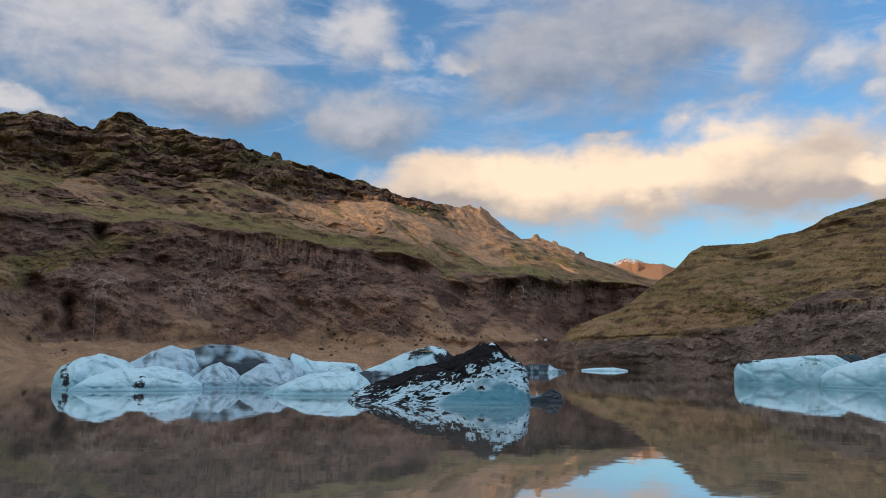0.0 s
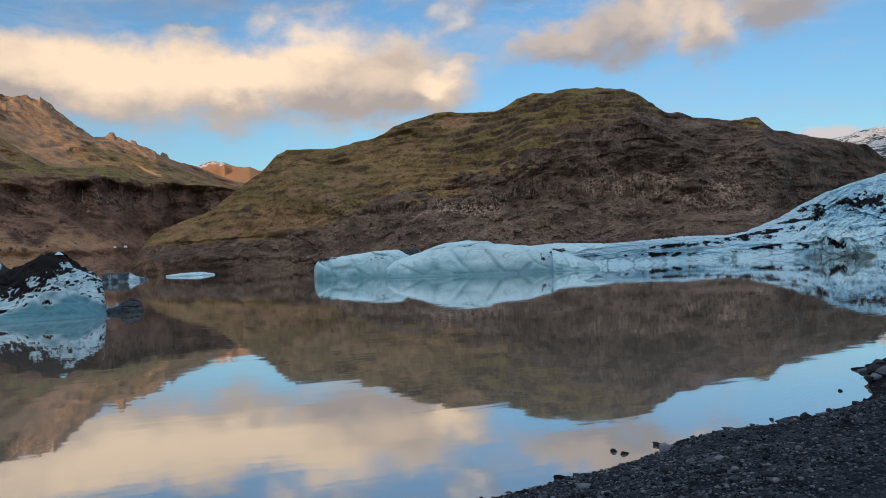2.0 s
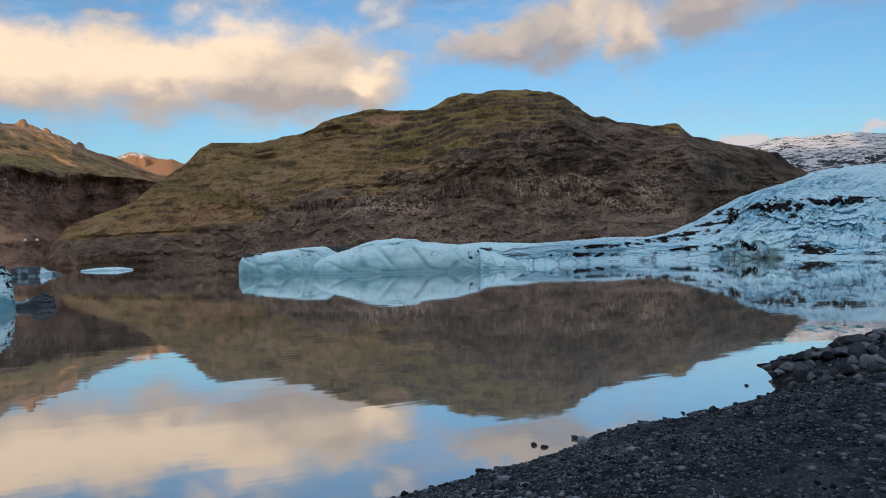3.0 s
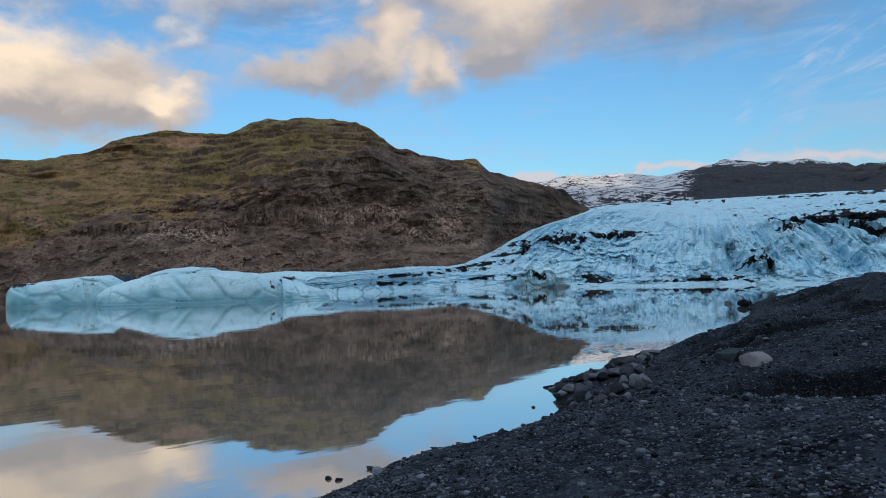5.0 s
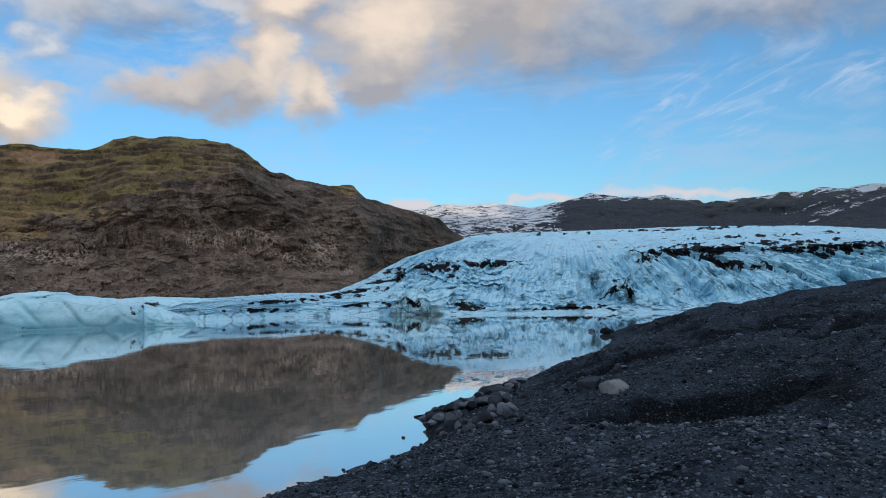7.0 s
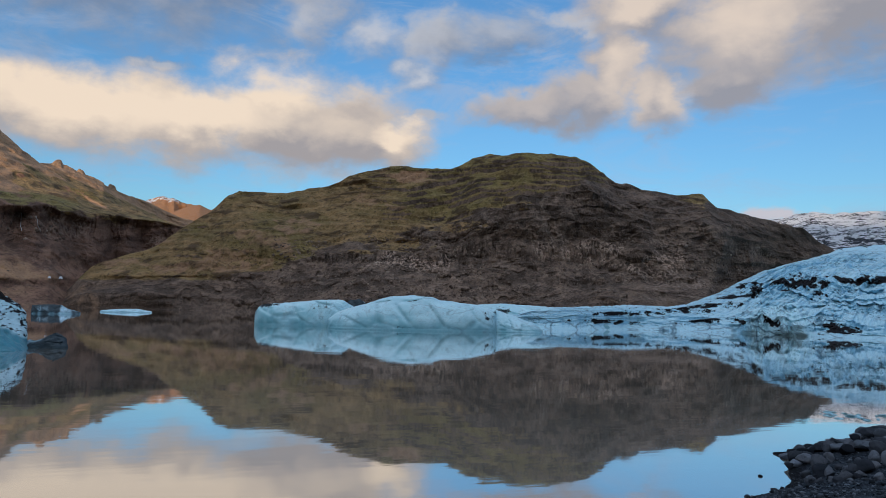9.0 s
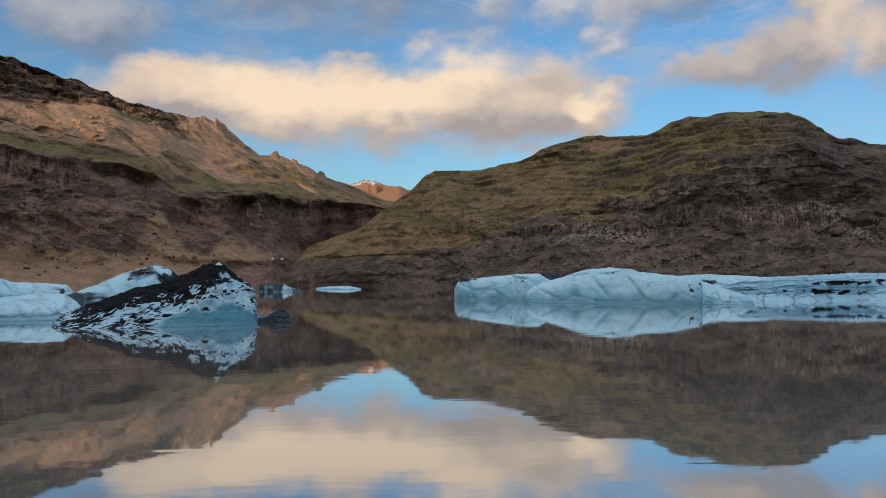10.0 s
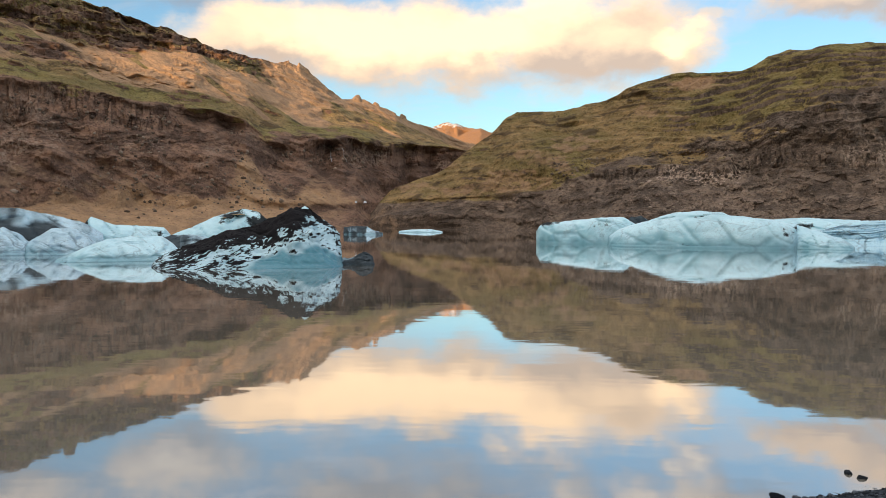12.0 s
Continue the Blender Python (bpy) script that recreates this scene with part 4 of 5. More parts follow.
    out = out + inner * face * ((1 - columns) * (0.35 * big_block + 0.3 * small_block + 0.9 * fbm(tang / 7, beds / 3.0, 15.0, 5, 0.6) - 0.6 * caves) + columns * (1.0 * post - 0.6 * post_joint) + 1.5 * ridged(tang / 13, high / 30, 7.7, 3))
    out = out + inner * step(a, -6, 1) * bare * (1 - step(level, 2.6, 3.0)) * (0.9 * ridged(tang / 9, high / 9, 5.5, 4) + 0.5 * small_block)
    # the overhung rock steps in the turf, the low bench and the gully beyond the pale scree
    for at, el, wide, tall, deep in ((20.1, 6.9, 1.1, 0.7, 3.5), (9.6, 7.0, 1.6, 0.18, 2.0), (5.2, 7.9, 1.0, 0.2, 2.0), (7.3, 4.0, 0.25, 1.0, 1.5), (13.4, 9.0, 1.5, 0.18, 1.5)):
        out = out - deep * np.exp(-((a - at) / wide) ** 4 - ((el0 - el - 0.12 * (a - at)) / tall) ** 2)
    out = out + 3.0 * np.exp(-((a - 36) / 4.2) ** 4) * np.exp(-((el0 - 0.9) / 0.8) ** 4) - 9.0 * step(a - 0.35 * (el0 - 2.5), 41.0, 42.0) * (1 - step(el0, 4.8, 6.0)) * body
    dist = dist - out
    near_top = np.exp(-((level - 6) / 0.16) ** 2)
    high = high + near_top * 0.4 * fbm(tang / 4, 0.0, 1.0, 4) + inner * 0.45 * fbm(x / 8, y / 8, 5.0, 3) * (1 - near_top)
    bow = table([(-10, 0), (10, 24), (16, 33), (22, 38), (27, 40), (32, 37), (38, 30), (55, 10)], az)[None]
    shift = 60 - 0.42 * bow + 2.6 * fbm(tang / 26, high / 18, 0.2, 3) + 0.6 * fbm(tang / 6, high / 5, 2.2, 3)
    pitch = 2.5
    ledged = terrace(high, pitch, shift, 0.30)
    phase = (high + shift) / pitch % 1.0
    broken = step(fbm(tang / 16, high / 2.7, 4.4, 3), -0.7, -0.2)
    risers = step(phase, 0.40, 0.45) * (1 - step(phase, 0.53, 0.58)) * broken * step(fbm(tang / 12, high / 4, 6.4, 3), -0.8, -0.3)
    upper = step(el0, 5.5, 7.0) * step(a, 14, 19) * (1 - step(a, 38, 42))
    high = high + (ledged - high) * inner * (0.25 - 0.17 * bare + 0.75 * upper * broken * (1 - 0.6 * bare)) * (1 - near_top)
    x, y = spread(az[None], dist)
    slope = np.gradient(high, axis=0) / np.maximum(np.hypot(np.gradient(dist, axis=0), 0.05), 0.05)
    grassy = np.clip((1 - bare) * (1.15 - 1.25 * upper * risers - 0.55 * (1 - upper) * step(slope, 0.9, 1.7) + 0.2 * fbm(tang / 8, high / 3, 7.0, 3)) + olive * bare * (0.75 - 0.5 * step(slope, 1.2, 2.2)) * step(fbm(tang / 18, high / 2.6, 6.0, 4, 0.6), -0.25, 0.3) * (1 - columns), 0, 1)
    look_el = np.degrees(np.arctan2(high - EYE, dist))
    patchy = step(fbm(tang / 12, high / 7, 3.0, 4), -0.4, 0.4)
    chips = step(a, 27, 31) * (1 - step(a, 41, 41.6)) * np.exp(-((look_el - 3.9 + 0.10 * (a - 32)) / 1.15) ** 2)
    tint = np.clip(0.45 + 0.26 * big_block + 0.30 * small_block + 0.45 * columns * post + 0.35 * chips + 0.2 * fbm(tang / 15, high / 8, 4.0, 3), 0, 1)
    # shade painted into the caves and the end gully; the rest is darker rock
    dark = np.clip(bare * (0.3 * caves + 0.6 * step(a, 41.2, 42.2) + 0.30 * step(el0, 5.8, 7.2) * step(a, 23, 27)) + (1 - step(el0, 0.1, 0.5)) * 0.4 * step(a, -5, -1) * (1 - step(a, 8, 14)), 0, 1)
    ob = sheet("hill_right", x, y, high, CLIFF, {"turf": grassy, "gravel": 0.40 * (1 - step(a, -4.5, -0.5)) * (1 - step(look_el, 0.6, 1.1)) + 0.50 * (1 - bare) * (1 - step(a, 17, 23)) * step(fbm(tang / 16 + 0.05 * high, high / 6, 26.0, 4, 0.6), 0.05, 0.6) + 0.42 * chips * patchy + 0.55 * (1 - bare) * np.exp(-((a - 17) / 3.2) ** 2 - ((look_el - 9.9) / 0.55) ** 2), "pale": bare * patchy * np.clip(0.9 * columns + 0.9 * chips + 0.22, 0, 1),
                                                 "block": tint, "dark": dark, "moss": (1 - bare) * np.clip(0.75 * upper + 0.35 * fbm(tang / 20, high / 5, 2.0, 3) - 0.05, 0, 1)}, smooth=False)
    tagged(ob, "rounded hill with green turf terraces above dark basalt cliffs", "hill", kind="structure")
    return x, y, high, level, az
def glacier_tongue():
    """The glacier: low crevassed tongue in the lake, broken icefall and plateau, silt bands across it."""
    az = np.concatenate([np.arange(26.5, 84, 0.07), np.arange(84, 112, 0.2)])
    front = table([(26.5, 118), (31, 120), (35, 132), (39, 135), (43.4, 134), (47.7, 130), (52, 127), (60, 127), (66, 121), (80, 112), (112, 95)], az)
    crest_el = table([(26.5, -0.6), (28, 0.0), (31, 0.1), (35, 0.35), (38, 0.3), (39.2, 0.5), (41.4, 1.35), (42.7, 2.1), (44.5, 3.0), (46.2, 3.5), (48, 4.0), (49.3, 4.5), (51.1, 4.7), (57, 4.72), (65, 4.75), (70, 4.6), (74.4, 4.35), (78.3, 3.9), (90, 3.2), (112, 2.8)], az)
    crest = table([(26.5, 132), (31, 140), (35, 152), (39, 165), (41.7, 192), (43.5, 240), (48.8, 300), (54, 390), (70, 400), (112, 380)], az)
    top = height_at(crest_el, crest)
    lip = table([(26.5, 1.4), (31, 1.8), (37, 1.5), (42, 1.6), (44, 2.8), (46, 2.8), (47.5, 1.5), (52, 1.0), (60, 0.8), (70, 1.2), (112, 2)], az)
    run = crest - front
    fall = step(az, 41, 46)
    wide = step(az, 47, 58)
    behind = np.where(az < 44, 22, 160)
    after = np.where(az < 44, -2.0, 0) * (1 - fall) + fall * (top + 5)
    mid_d = (front + 0.28 * run) * (1 - wide) + 162 * wide
    mid_z = (lip + (top - lip) * (0.30 + 0.12 * fall)) * (1 - wide) + height_at(1.15, 162) * wide
    brow_d = (front + 0.6 * run) * (1 - wide) + 208 * wide
    brow_el = table([(50, 2.3), (58, 2.5), (64, 2.75), (70, 2.75), (76, 2.5), (112, 2.0)], az)
    brow_z = (lip + (top - lip) * (0.66 + 0.08 * fall)) * (1 - wide) + height_at(brow_el, 208) * wide
    lines = [(front - 1.5, -2.5 + 0 * az), (front, -0.05 + 0 * az), (front + table([(42, 3.2), (43.6, 1.2), (46.8, 1.2), (48.5, 4.5)], az), lip * table([(41, 0.7), (44, 1.0)], az)), (mid_d, mid_z), (brow_d, brow_z), (crest, top), (crest + behind, after),
             (crest + 560, np.where(fall > 0.5, top + 12, -3.0))]
    dist, high, level = loft(az, lines, [2, 10, 90, 96, 80, 14, 6])
    x, y = spread(az[None], dist)
    tang = np.radians(az)[None] * 190
    body = step(level, 1.2, 2.2) * (1 - step(level, 5.5, 6.5))
    steepzone = (step(az, 50, 60) * (1 - step(az, 84, 92)))[None] * step(level, 2.0, 2.5) * (1 - step(level, 3.75, 4.15))
    look_el = np.degrees(np.arctan2(high - EYE, dist))
    warp = 0.5 * fbm(az[None] / 5, look_el / 1.6, 0.0, 3)
    fan = (az - 57.0)[None] / (1.7 + 1.3 * np.clip(4.6 - level, 0, 3))
    crev = ridged(fan * 2.4 + 0.6 * warp, level * 0.5 + 0.4 * warp, 1.1, 5, 0.5)
    backs = ridged(fan * 2.4 + 0.6 * warp, level * 0.5 + 0.4 * warp, 1.1, 2, 0.5)
    cross = ridged(az[None] / 5 + warp, look_el / 0.45 + 1.5 * warp, 6.1, 4)
    lumps = fbm(x / 6, y / 6, 2.0, 5)
    blades = ridged(fan * 6.5 + 1.1 * warp, level * 1.1 + 0.7 * warp, 4.1, 4, 0.55)
    shreds = ridged(fan * 17.0 + 2.0 * warp, level * 3.0 + 1.5 * warp, 9.1, 3, 0.5)
    radial = (step(az, 42, 45) * (1 - step(az, 86, 95)))[None] * step(level, 1.9, 2.2) * (1 - step(level, 4.1, 4.8))
    calm = 1 - 0.80 * step(level, 3.9, 4.3)
    cracks = np.exp(-(soft_noise(fan * 3.2 + 0.5 * warp, level * 0.5 + 0.5 * warp, 11.0) / 0.08) ** 2) + 0.8 * (1 - 0.8 * steepzone) * (0.4 + 0.6 * fall[None]) * np.exp(-(soft_noise(az[None] / 4 + warp, look_el / 0.5 + 2 * warp, 12.0) / 0.10) ** 2)
    cracks = cracks + 0.6 * np.exp(-(soft_noise(fan * 7.0 + warp, level * 1.2, 13.0) / 0.12) ** 2)
    dist = dist - body * calm * (steepzone * (4.6 * crev + 0.5 * cross) + (1 - steepzone) * (0.8 * crev + 1.6 * cross) * (0.35 + 0.65 * fall[None]) + 1.5 * fall[None] * fbm(fan * 2.0 + az[None] / 3, look_el / 0.8, 6.0, 4, 0.6))
    dist = dist - body * radial * ((1.1 * steepzone + 0.6 * (1 - steepzone)) * blades + 0.4 * shreds)
    high = high + body * radial * (0.22 * blades + 0.14 * shreds) - body * np.clip(cracks, 0, 1) * (0.22 + 0.30 * steepzone) + body * calm * (steepzone * (0.9 * backs + 0.3 * crev) + lumps * (0.15 + 0.18 * fall[None]))
    dist = dist + step(level, 0.8, 1.5) * (1 - step(level, 2.4, 3)) * (1.1 * fbm(tang / 7, 0.0, 3.0, 4) + 0.35 * ridged(tang / 2.2, high / 4, 8.0, 3))
    # fins of old ice at the water's edge
    fins = np.exp(-((az - 45.2) / 1.0) ** 2)[None] * step(level, 1.6, 2.0) * (1 - step(level, 2.05, 2.3))
    grooves = ridged(tang / 2.6 + 0.1 * high, high / 14, 14.0, 3, 0.6)
    front_ice = (step(az, 42.8, 43.6) * (1 - step(az, 47.2, 49.5)))[None] * step(level, 1.0, 1.3) * (1 - step(level, 2.1, 2.35))
    high = high + fins * (0.9 + 1.0 * soft_noise(tang / 1.3, 0.0, 4.0))
    dist = dist - 1.4 * front_ice * grooves
    # silt: (azimuth, elevation, half width, half height, slant, amount)
    dirt = np.full_like(high, -0.42)
    for a, e, w, h, slant, amount in ((46.2, 1.9, 2.7, 0.40, 0.05, 1.4), (43.4, 1.3, 1.8, 0.25, 0.15, 0.85), (50.6, 2.2, 2.4, 0.20, 0.04, 0.95), (47.6, 1.5, 0.7, 0.5, -0.3, 0.8),
                                      (64.6, 2.70, 2.4, 0.50, 0.05, 1.35), (68.3, 2.60, 2.8, 0.48, 0.0, 1.4), (75.5, 2.55, 5.0, 0.50, -0.02, 1.6), (72.6, 3.25, 3.6, 0.24, 0.02, 0.95), (70.0, 3.85, 6.0, 0.14, 0.0, 0.6),
                                      (62.6, 1.9, 0.8, 0.6, -0.5, 0.85), (67.0, 1.9, 1.2, 0.6, -0.4, 0.8), (70.5, 1.1, 3.0, 0.25, -0.2, 0.7), (60.2, -0.3, 1.1, 0.35, 0, 1.05), (57.5, -1.2, 2.8, 0.15, 0, 0.95), (48.9, -1.0, 1.1, 0.38, 0, 1.05),
                                      (45.0, -0.7, 0.8, 0.5, 0, 0.6), (37.0, -0.25, 5.0, 0.16, 0.04, 0.66), (40.5, 0.3, 3.0, 0.16, 0.1, 0.68), (34.0, -1.0, 3.5, 0.15, 0.0, 0.62), (41.5, -0.8, 3.0, 0.2, 0.05, 0.66), (60, 4.55, 16, 0.12, 0.0, 0.5)):
        blob = np.exp(-((az[None] - a) / w) ** 2 - ((look_el - e - slant * (az[None] - a)) / h) ** 2)
        dirt = np.maximum(dirt, -0.42 + blob * amount * 1.35)
    threads = ridged(az[None] * 0.55 + 0.3 * look_el, look_el * 3.4 + 0.1 * az[None] + 1.2 * warp, 5.0, 5, 0.6)
    dirt = dirt + (0.75 * fbm(az[None] * 2.6, look_el * 5.0, 2.0, 5, 0.7) - 0.32 * blades * radial) * step(dirt, -0.41, -0.05) + 0.55 * (threads - 0.75) * step(dirt, -0.40, -0.1) + 0.70 * (1 - 0.7 * steepzone) * (0.72 + 0.28 * step(az, 41, 45)[None]) * step(threads, 1.2, 1.6) * step(fbm(az[None] / 5, look_el / 1.2, 8.0, 3), -0.1, 0.4)
    dirt = dirt + (0.25 * step(-crev, 0.35, 1.1) + 0.45 * np.clip(cracks, 0, 1)) * step(fbm(az[None] / 4, look_el / 0.9, 3.3, 3), 0.0, 0.5) * step(level, 1.8, 2.3)
    dirt = dirt + 0.55 * front_ice * step(-grooves, 0.0, 0.7)
    high = high + np.clip(dirt, 0, 0.8) * 0.35 * body * (1 - step(level, 4.1, 4.5))
    dirt = dirt + 0.6 * step(ridged(az[None] * 0.7 + warp, look_el * 7.0, 7.0, 3), 1.15, 1.5) * step(level, 3.7, 4.1)
    dirt = dirt + 0.42 * np.exp(-(soft_noise(fan * 9.0 + warp, level * 1.5 + warp, 21.0) / 0.07) ** 2) * step(fbm(az[None] / 2, look_el / 0.6, 9.3, 3), -0.1, 0.4) * steepzone
    x, y = spread(az[None], dist)
    # teal along cracks and grooves paints their blue shade into the ice
    ob = sheet("glacier", x, y, high, GLACIER, {"dirt": dirt, "crust": (step(az, 43, 44) * (1 - step(az, 47, 48)))[None] * (1 - step(level, 2.1, 2.4)) + step(backs + 0.6 * blades, -0.4, 1.2) * steepzone + (1 - steepzone) * step(flatness(x, y, high), 0.55, 0.97), "teal": 0.05 * (1 - step(high, 0.3, 3.0)) + (0.42 * np.clip(cracks, 0, 1) + 0.30 * step(-backs, 0.1, 0.9)) * steepzone + 0.20 * step(-blades, 0.1, 0.9) * radial}, smooth=False)
    tagged(ob, "pale blue crevassed glacier tongue streaked with black silt", "glacier", kind="structure")
    return x, y, high, dirt, level, az, ob


def far_mountains():
    az = np.arange(38, 118, 0.16)
    el = table([(38, 5.8), (44.5, 6.6), (47.6, 7.0), (49.0, 6.8), (51, 6.9), (54, 6.75), (56.3, 7.0), (57.5, 7.25), (58.8, 7.4), (60.5, 7.2), (62.5, 7.1), (64.2, 7.0), (65.3, 6.8), (66.9, 6.3),
                (69.2, 6.65), (72.2, 6.7), (73.2, 6.6), (74.3, 6.85), (78.3, 6.85), (82, 7.6), (95, 8.5), (118, 7)], az)
    top = height_at(el, 1500)
    zero = 0 * az
    lines = [(zero + 700, zero + 10), (zero + 1200, 0.55 * top), (zero + 1420, 0.90 * top), (zero + 1500, top), (zero + 1750, top * 0.8), (zero + 2400, top * 0.4)]
    dist, high, level = loft(az, lines, [10, 14, 34, 10, 5])
    x, y = spread(az[None], dist)
    body = step(level, 0.5, 1.5) * (1 - step(level, 3.2, 4))
    dist = dist - body * (30 * fbm(x / 150, y / 150, high / 90, 6) + 9 * ridged(np.radians(az)[None] * 1400 / 110 + high / 90, high / 200, 2.0, 4))
    high = high + np.exp(-((level - 3) / 0.2) ** 2) * 3.5 * fbm(np.radians(az)[None] * 1400 / 30, 0.0, 2.0, 4)
    x, y = spread(az[None], dist)
    drop = el[None] - np.degrees(np.arctan2(high - EYE, dist))
    streak = step(ridged((az[None] * 0.5 + drop * 1.6), drop * 0.4, 3.0, 2), 0.5, 1.0) * step(az, 70, 74)[None]
    snow = (0.66 - 0.12 * step(drop, 0.9, 1.6)) * (1 - step(az, 55, 58))[None] + 0.55 * (1 - step(drop + 0.3 * fbm(az[None], 0.0, 1.0, 3), 0.02, 0.20)) * step(az, 52, 57)[None] + 0.45 * streak - 0.04
    ob = sheet("mountain_range", x, y, high, FAR_ROCK, {"snow": snow + 0 * high, "turf": 0 * high, "heath": 0.6 * (1 - step(drop, 0.3, 1.0)) * step(az, 60, 66)[None]})
    tagged(ob, "distant dark mountain range with patches of snow", "mountain", kind="structure")

    az = np.arange(-9, 13, 0.1)
    el = table([(-9, 3), (-4, 5.5), (-1.4, 6.85), (-0.7, 7.2), (-0.1, 7.35), (0.8, 7.05), (1.6, 6.8), (4, 6.2), (13, 3)], az)
    top = height_at(el, 1250)
    zero = 0 * az
    dist, high, level = loft(az, [(zero + 800, zero + 5), (zero + 1080, 0.6 * top), (zero + 1250, top), (zero + 1700, 0.5 * top)], [10, 34, 8])
    x, y = spread(az[None], dist)
    body = step(level, 0.3, 1.2) * (1 - step(level, 2.1, 3))
    dist = dist - body * (30 * fbm(x / 120, y / 120, high / 90, 5) + 12 * ridged(np.radians(az)[None] * 1400 / 40, high / 120, 2.0, 4))
    high = high + np.exp(-((level - 2) / 0.2) ** 2) * 2.0 * fbm(np.radians(az)[None] * 1400 / 25, 0.0, 2.0, 4)
    x, y = spread(az[None], dist)
    ob = sheet("mountain_peak", x, y, high, FAR_ROCK, {"snow": 0.6 * step(level, 1.72, 1.95) * (1 - step(az, 0.8, 1.6))[None], "turf": 1.0 + 0 * high})
    tagged(ob, "far sunlit orange peak with a dusting of snow", "mountain", kind="structure")

    az = np.arange(-4, 13, 0.1)
    el = table([(-4, 4.0), (0.2, 6.0), (1.4, 6.6), (2.5, 6.9), (3.3, 6.5), (6, 5.5), (13, 3)], az)
    top = height_at(el, 1050)
    zero = 0 * az
    dist, high, level = loft(az, [(zero + 600, zero + 5), (zero + 1050, top), (zero + 1300, 0.5 * top)], [34, 8])
    x, y = spread(az[None], dist)
    dist = dist - step(level, 0.2, 0.6) * 14 * fbm(x / 90, y / 90, high / 60, 5)
    x, y = spread(az[None], dist)
    ob = sheet("mountain_foothill", x, y, high, FAR_ROCK, {"snow": -0.6 + 0 * high, "turf": 1.0 + 0 * high})
    tagged(ob, "smooth russet foothill catching low sunlight", "hill", kind="structure")


def sun_blocker():
    """An unseen mountain added between the shore and the low sun, its crest shaped to choose what is lit."""
    side, back = np.meshgrid(np.linspace(-460, 1500, 197), np.linspace(-300, 300, 28))
    top = table([(-460, 60), (-420, 260), (-330, 330), (-290, 330), (-272, 225), (-262, 184), (-254, 164), (-240, 158), (-200, 155), (-185, 200), (-150, 380), (300, 400), (350, 370), (520, 365), (580, 480), (800, 560), (1300, 560), (1500, 60)], side)
    high = 15 + (top - 15) * (1 - np.abs(back) / 300) ** 0.8 + 8 * fbm(side / 80, back / 80, 0.0, 4)
    a = radians(SUN_AZ)
    x = math.sin(a) * (760 + back) - math.cos(a) * side
    y = math.cos(a) * (760 + back) + math.sin(a) * side
    return x, y, high


def moraine_behind():
    """Low dark ridges that close the place behind the camera."""
    az = np.arange(84, 190, 0.8)
    zero = 0 * az
    top = table([(84, 3), (95, 14), (130, 30), (190, 80)], az)
    dist, high, level = loft(az, [(zero + 70, zero + 1.0), (zero + 150, top * 0.6), (zero + 210, top), (zero + 330, top * 0.5)], [8, 12, 6])
    x, y = spread(az[None], dist)
    high = high + 2.5 * fbm(x / 40, y / 40, 0.0, 4) * step(level, 0.2, 1)
    # never in view: added to keep the low sun off most of the land
    mound = sheet("mountain_behind", *sun_blocker(), FAR_ROCK, {"snow": np.zeros((28, 197)), "turf": np.zeros((28, 197))})
    tagged(mound, "unseen mountain added behind the shore to block the low sun", "mountain", kind="structure")
    ob = sheet("moraine", x, y, high, HILL, {"block": 0.5 + 0 * high})
    tagged(ob, "low dark moraine ridge behind the shore", "hill", kind="structure")


LEFT = hill_left()
RIGHT = hill_right()
ICE = glacier_tongue()
far_mountains()
moraine_behind()

# ---------------------------------------------------------------- icebergs


def scatter(name, places, sizes, mat, seed, flat=(0.5, 0.8), small=False):
    """Many small stones in one mesh: a squashed twenty-sided lump for each."""
    r = np.random.RandomState(seed)
    bm = bmesh.new()
    if small:
        bmesh.ops.create_cube(bm, size=0.72)
    else:
        bmesh.ops.create_icosphere(bm, subdivisions=1, radius=0.5)
    bmesh.ops.triangulate(bm, faces=bm.faces)
    base = np.array([v.co[:] for v in bm.verts])
    faces = np.array([[v.index for v in f.verts] for f in bm.faces])
    bm.free()
    n = len(places)
    turn = r.uniform(0, 2 * np.pi, n)
    scale = np.stack([r.uniform(0.8, 1.35, n), r.uniform(0.7, 1.0, n), r.uniform(*flat, n)], 1) * sizes[:, None]
    v = base[None] * (1 + 0.22 * r.uniform(-1, 1, (n, len(base), 1)))
    if small:
        v = v + r.uniform(-0.2, 0.2, v.shape)
        lean = r.uniform(-0.7, 0.7, (n, 1))
        v = np.stack([v[..., 0] * np.cos(lean) - v[..., 2] * np.sin(lean), v[..., 1], v[..., 0] * np.sin(lean) + v[..., 2] * np.cos(lean)], -1)
    v = v * scale[:, None]
    c, s = np.cos(turn)[:, None], np.sin(turn)[:, None]
    v = np.stack([v[..., 0] * c - v[..., 1] * s, v[..., 0] * s + v[..., 1] * c, v[..., 2]], -1) + places[:, None]
    f = (faces[None] + (np.arange(n) * len(base))[:, None, None]).reshape(-1, 3)
    me = bpy.data.meshes.new(name)
    me.vertices.add(n * len(base))
    me.vertices.foreach_set("co", v.reshape(-1).astype(np.float32))
    me.loops.add(f.size)
    me.loops.foreach_set("vertex_index", f.reshape(-1).astype(np.int32))
    me.polygons.add(len(f))
    me.polygons.foreach_set("loop_start", (np.arange(len(f)) * 3).astype(np.int32))
    me.update(calc_edges=True)
    me.materials.append(mat)
    return new(name, me)


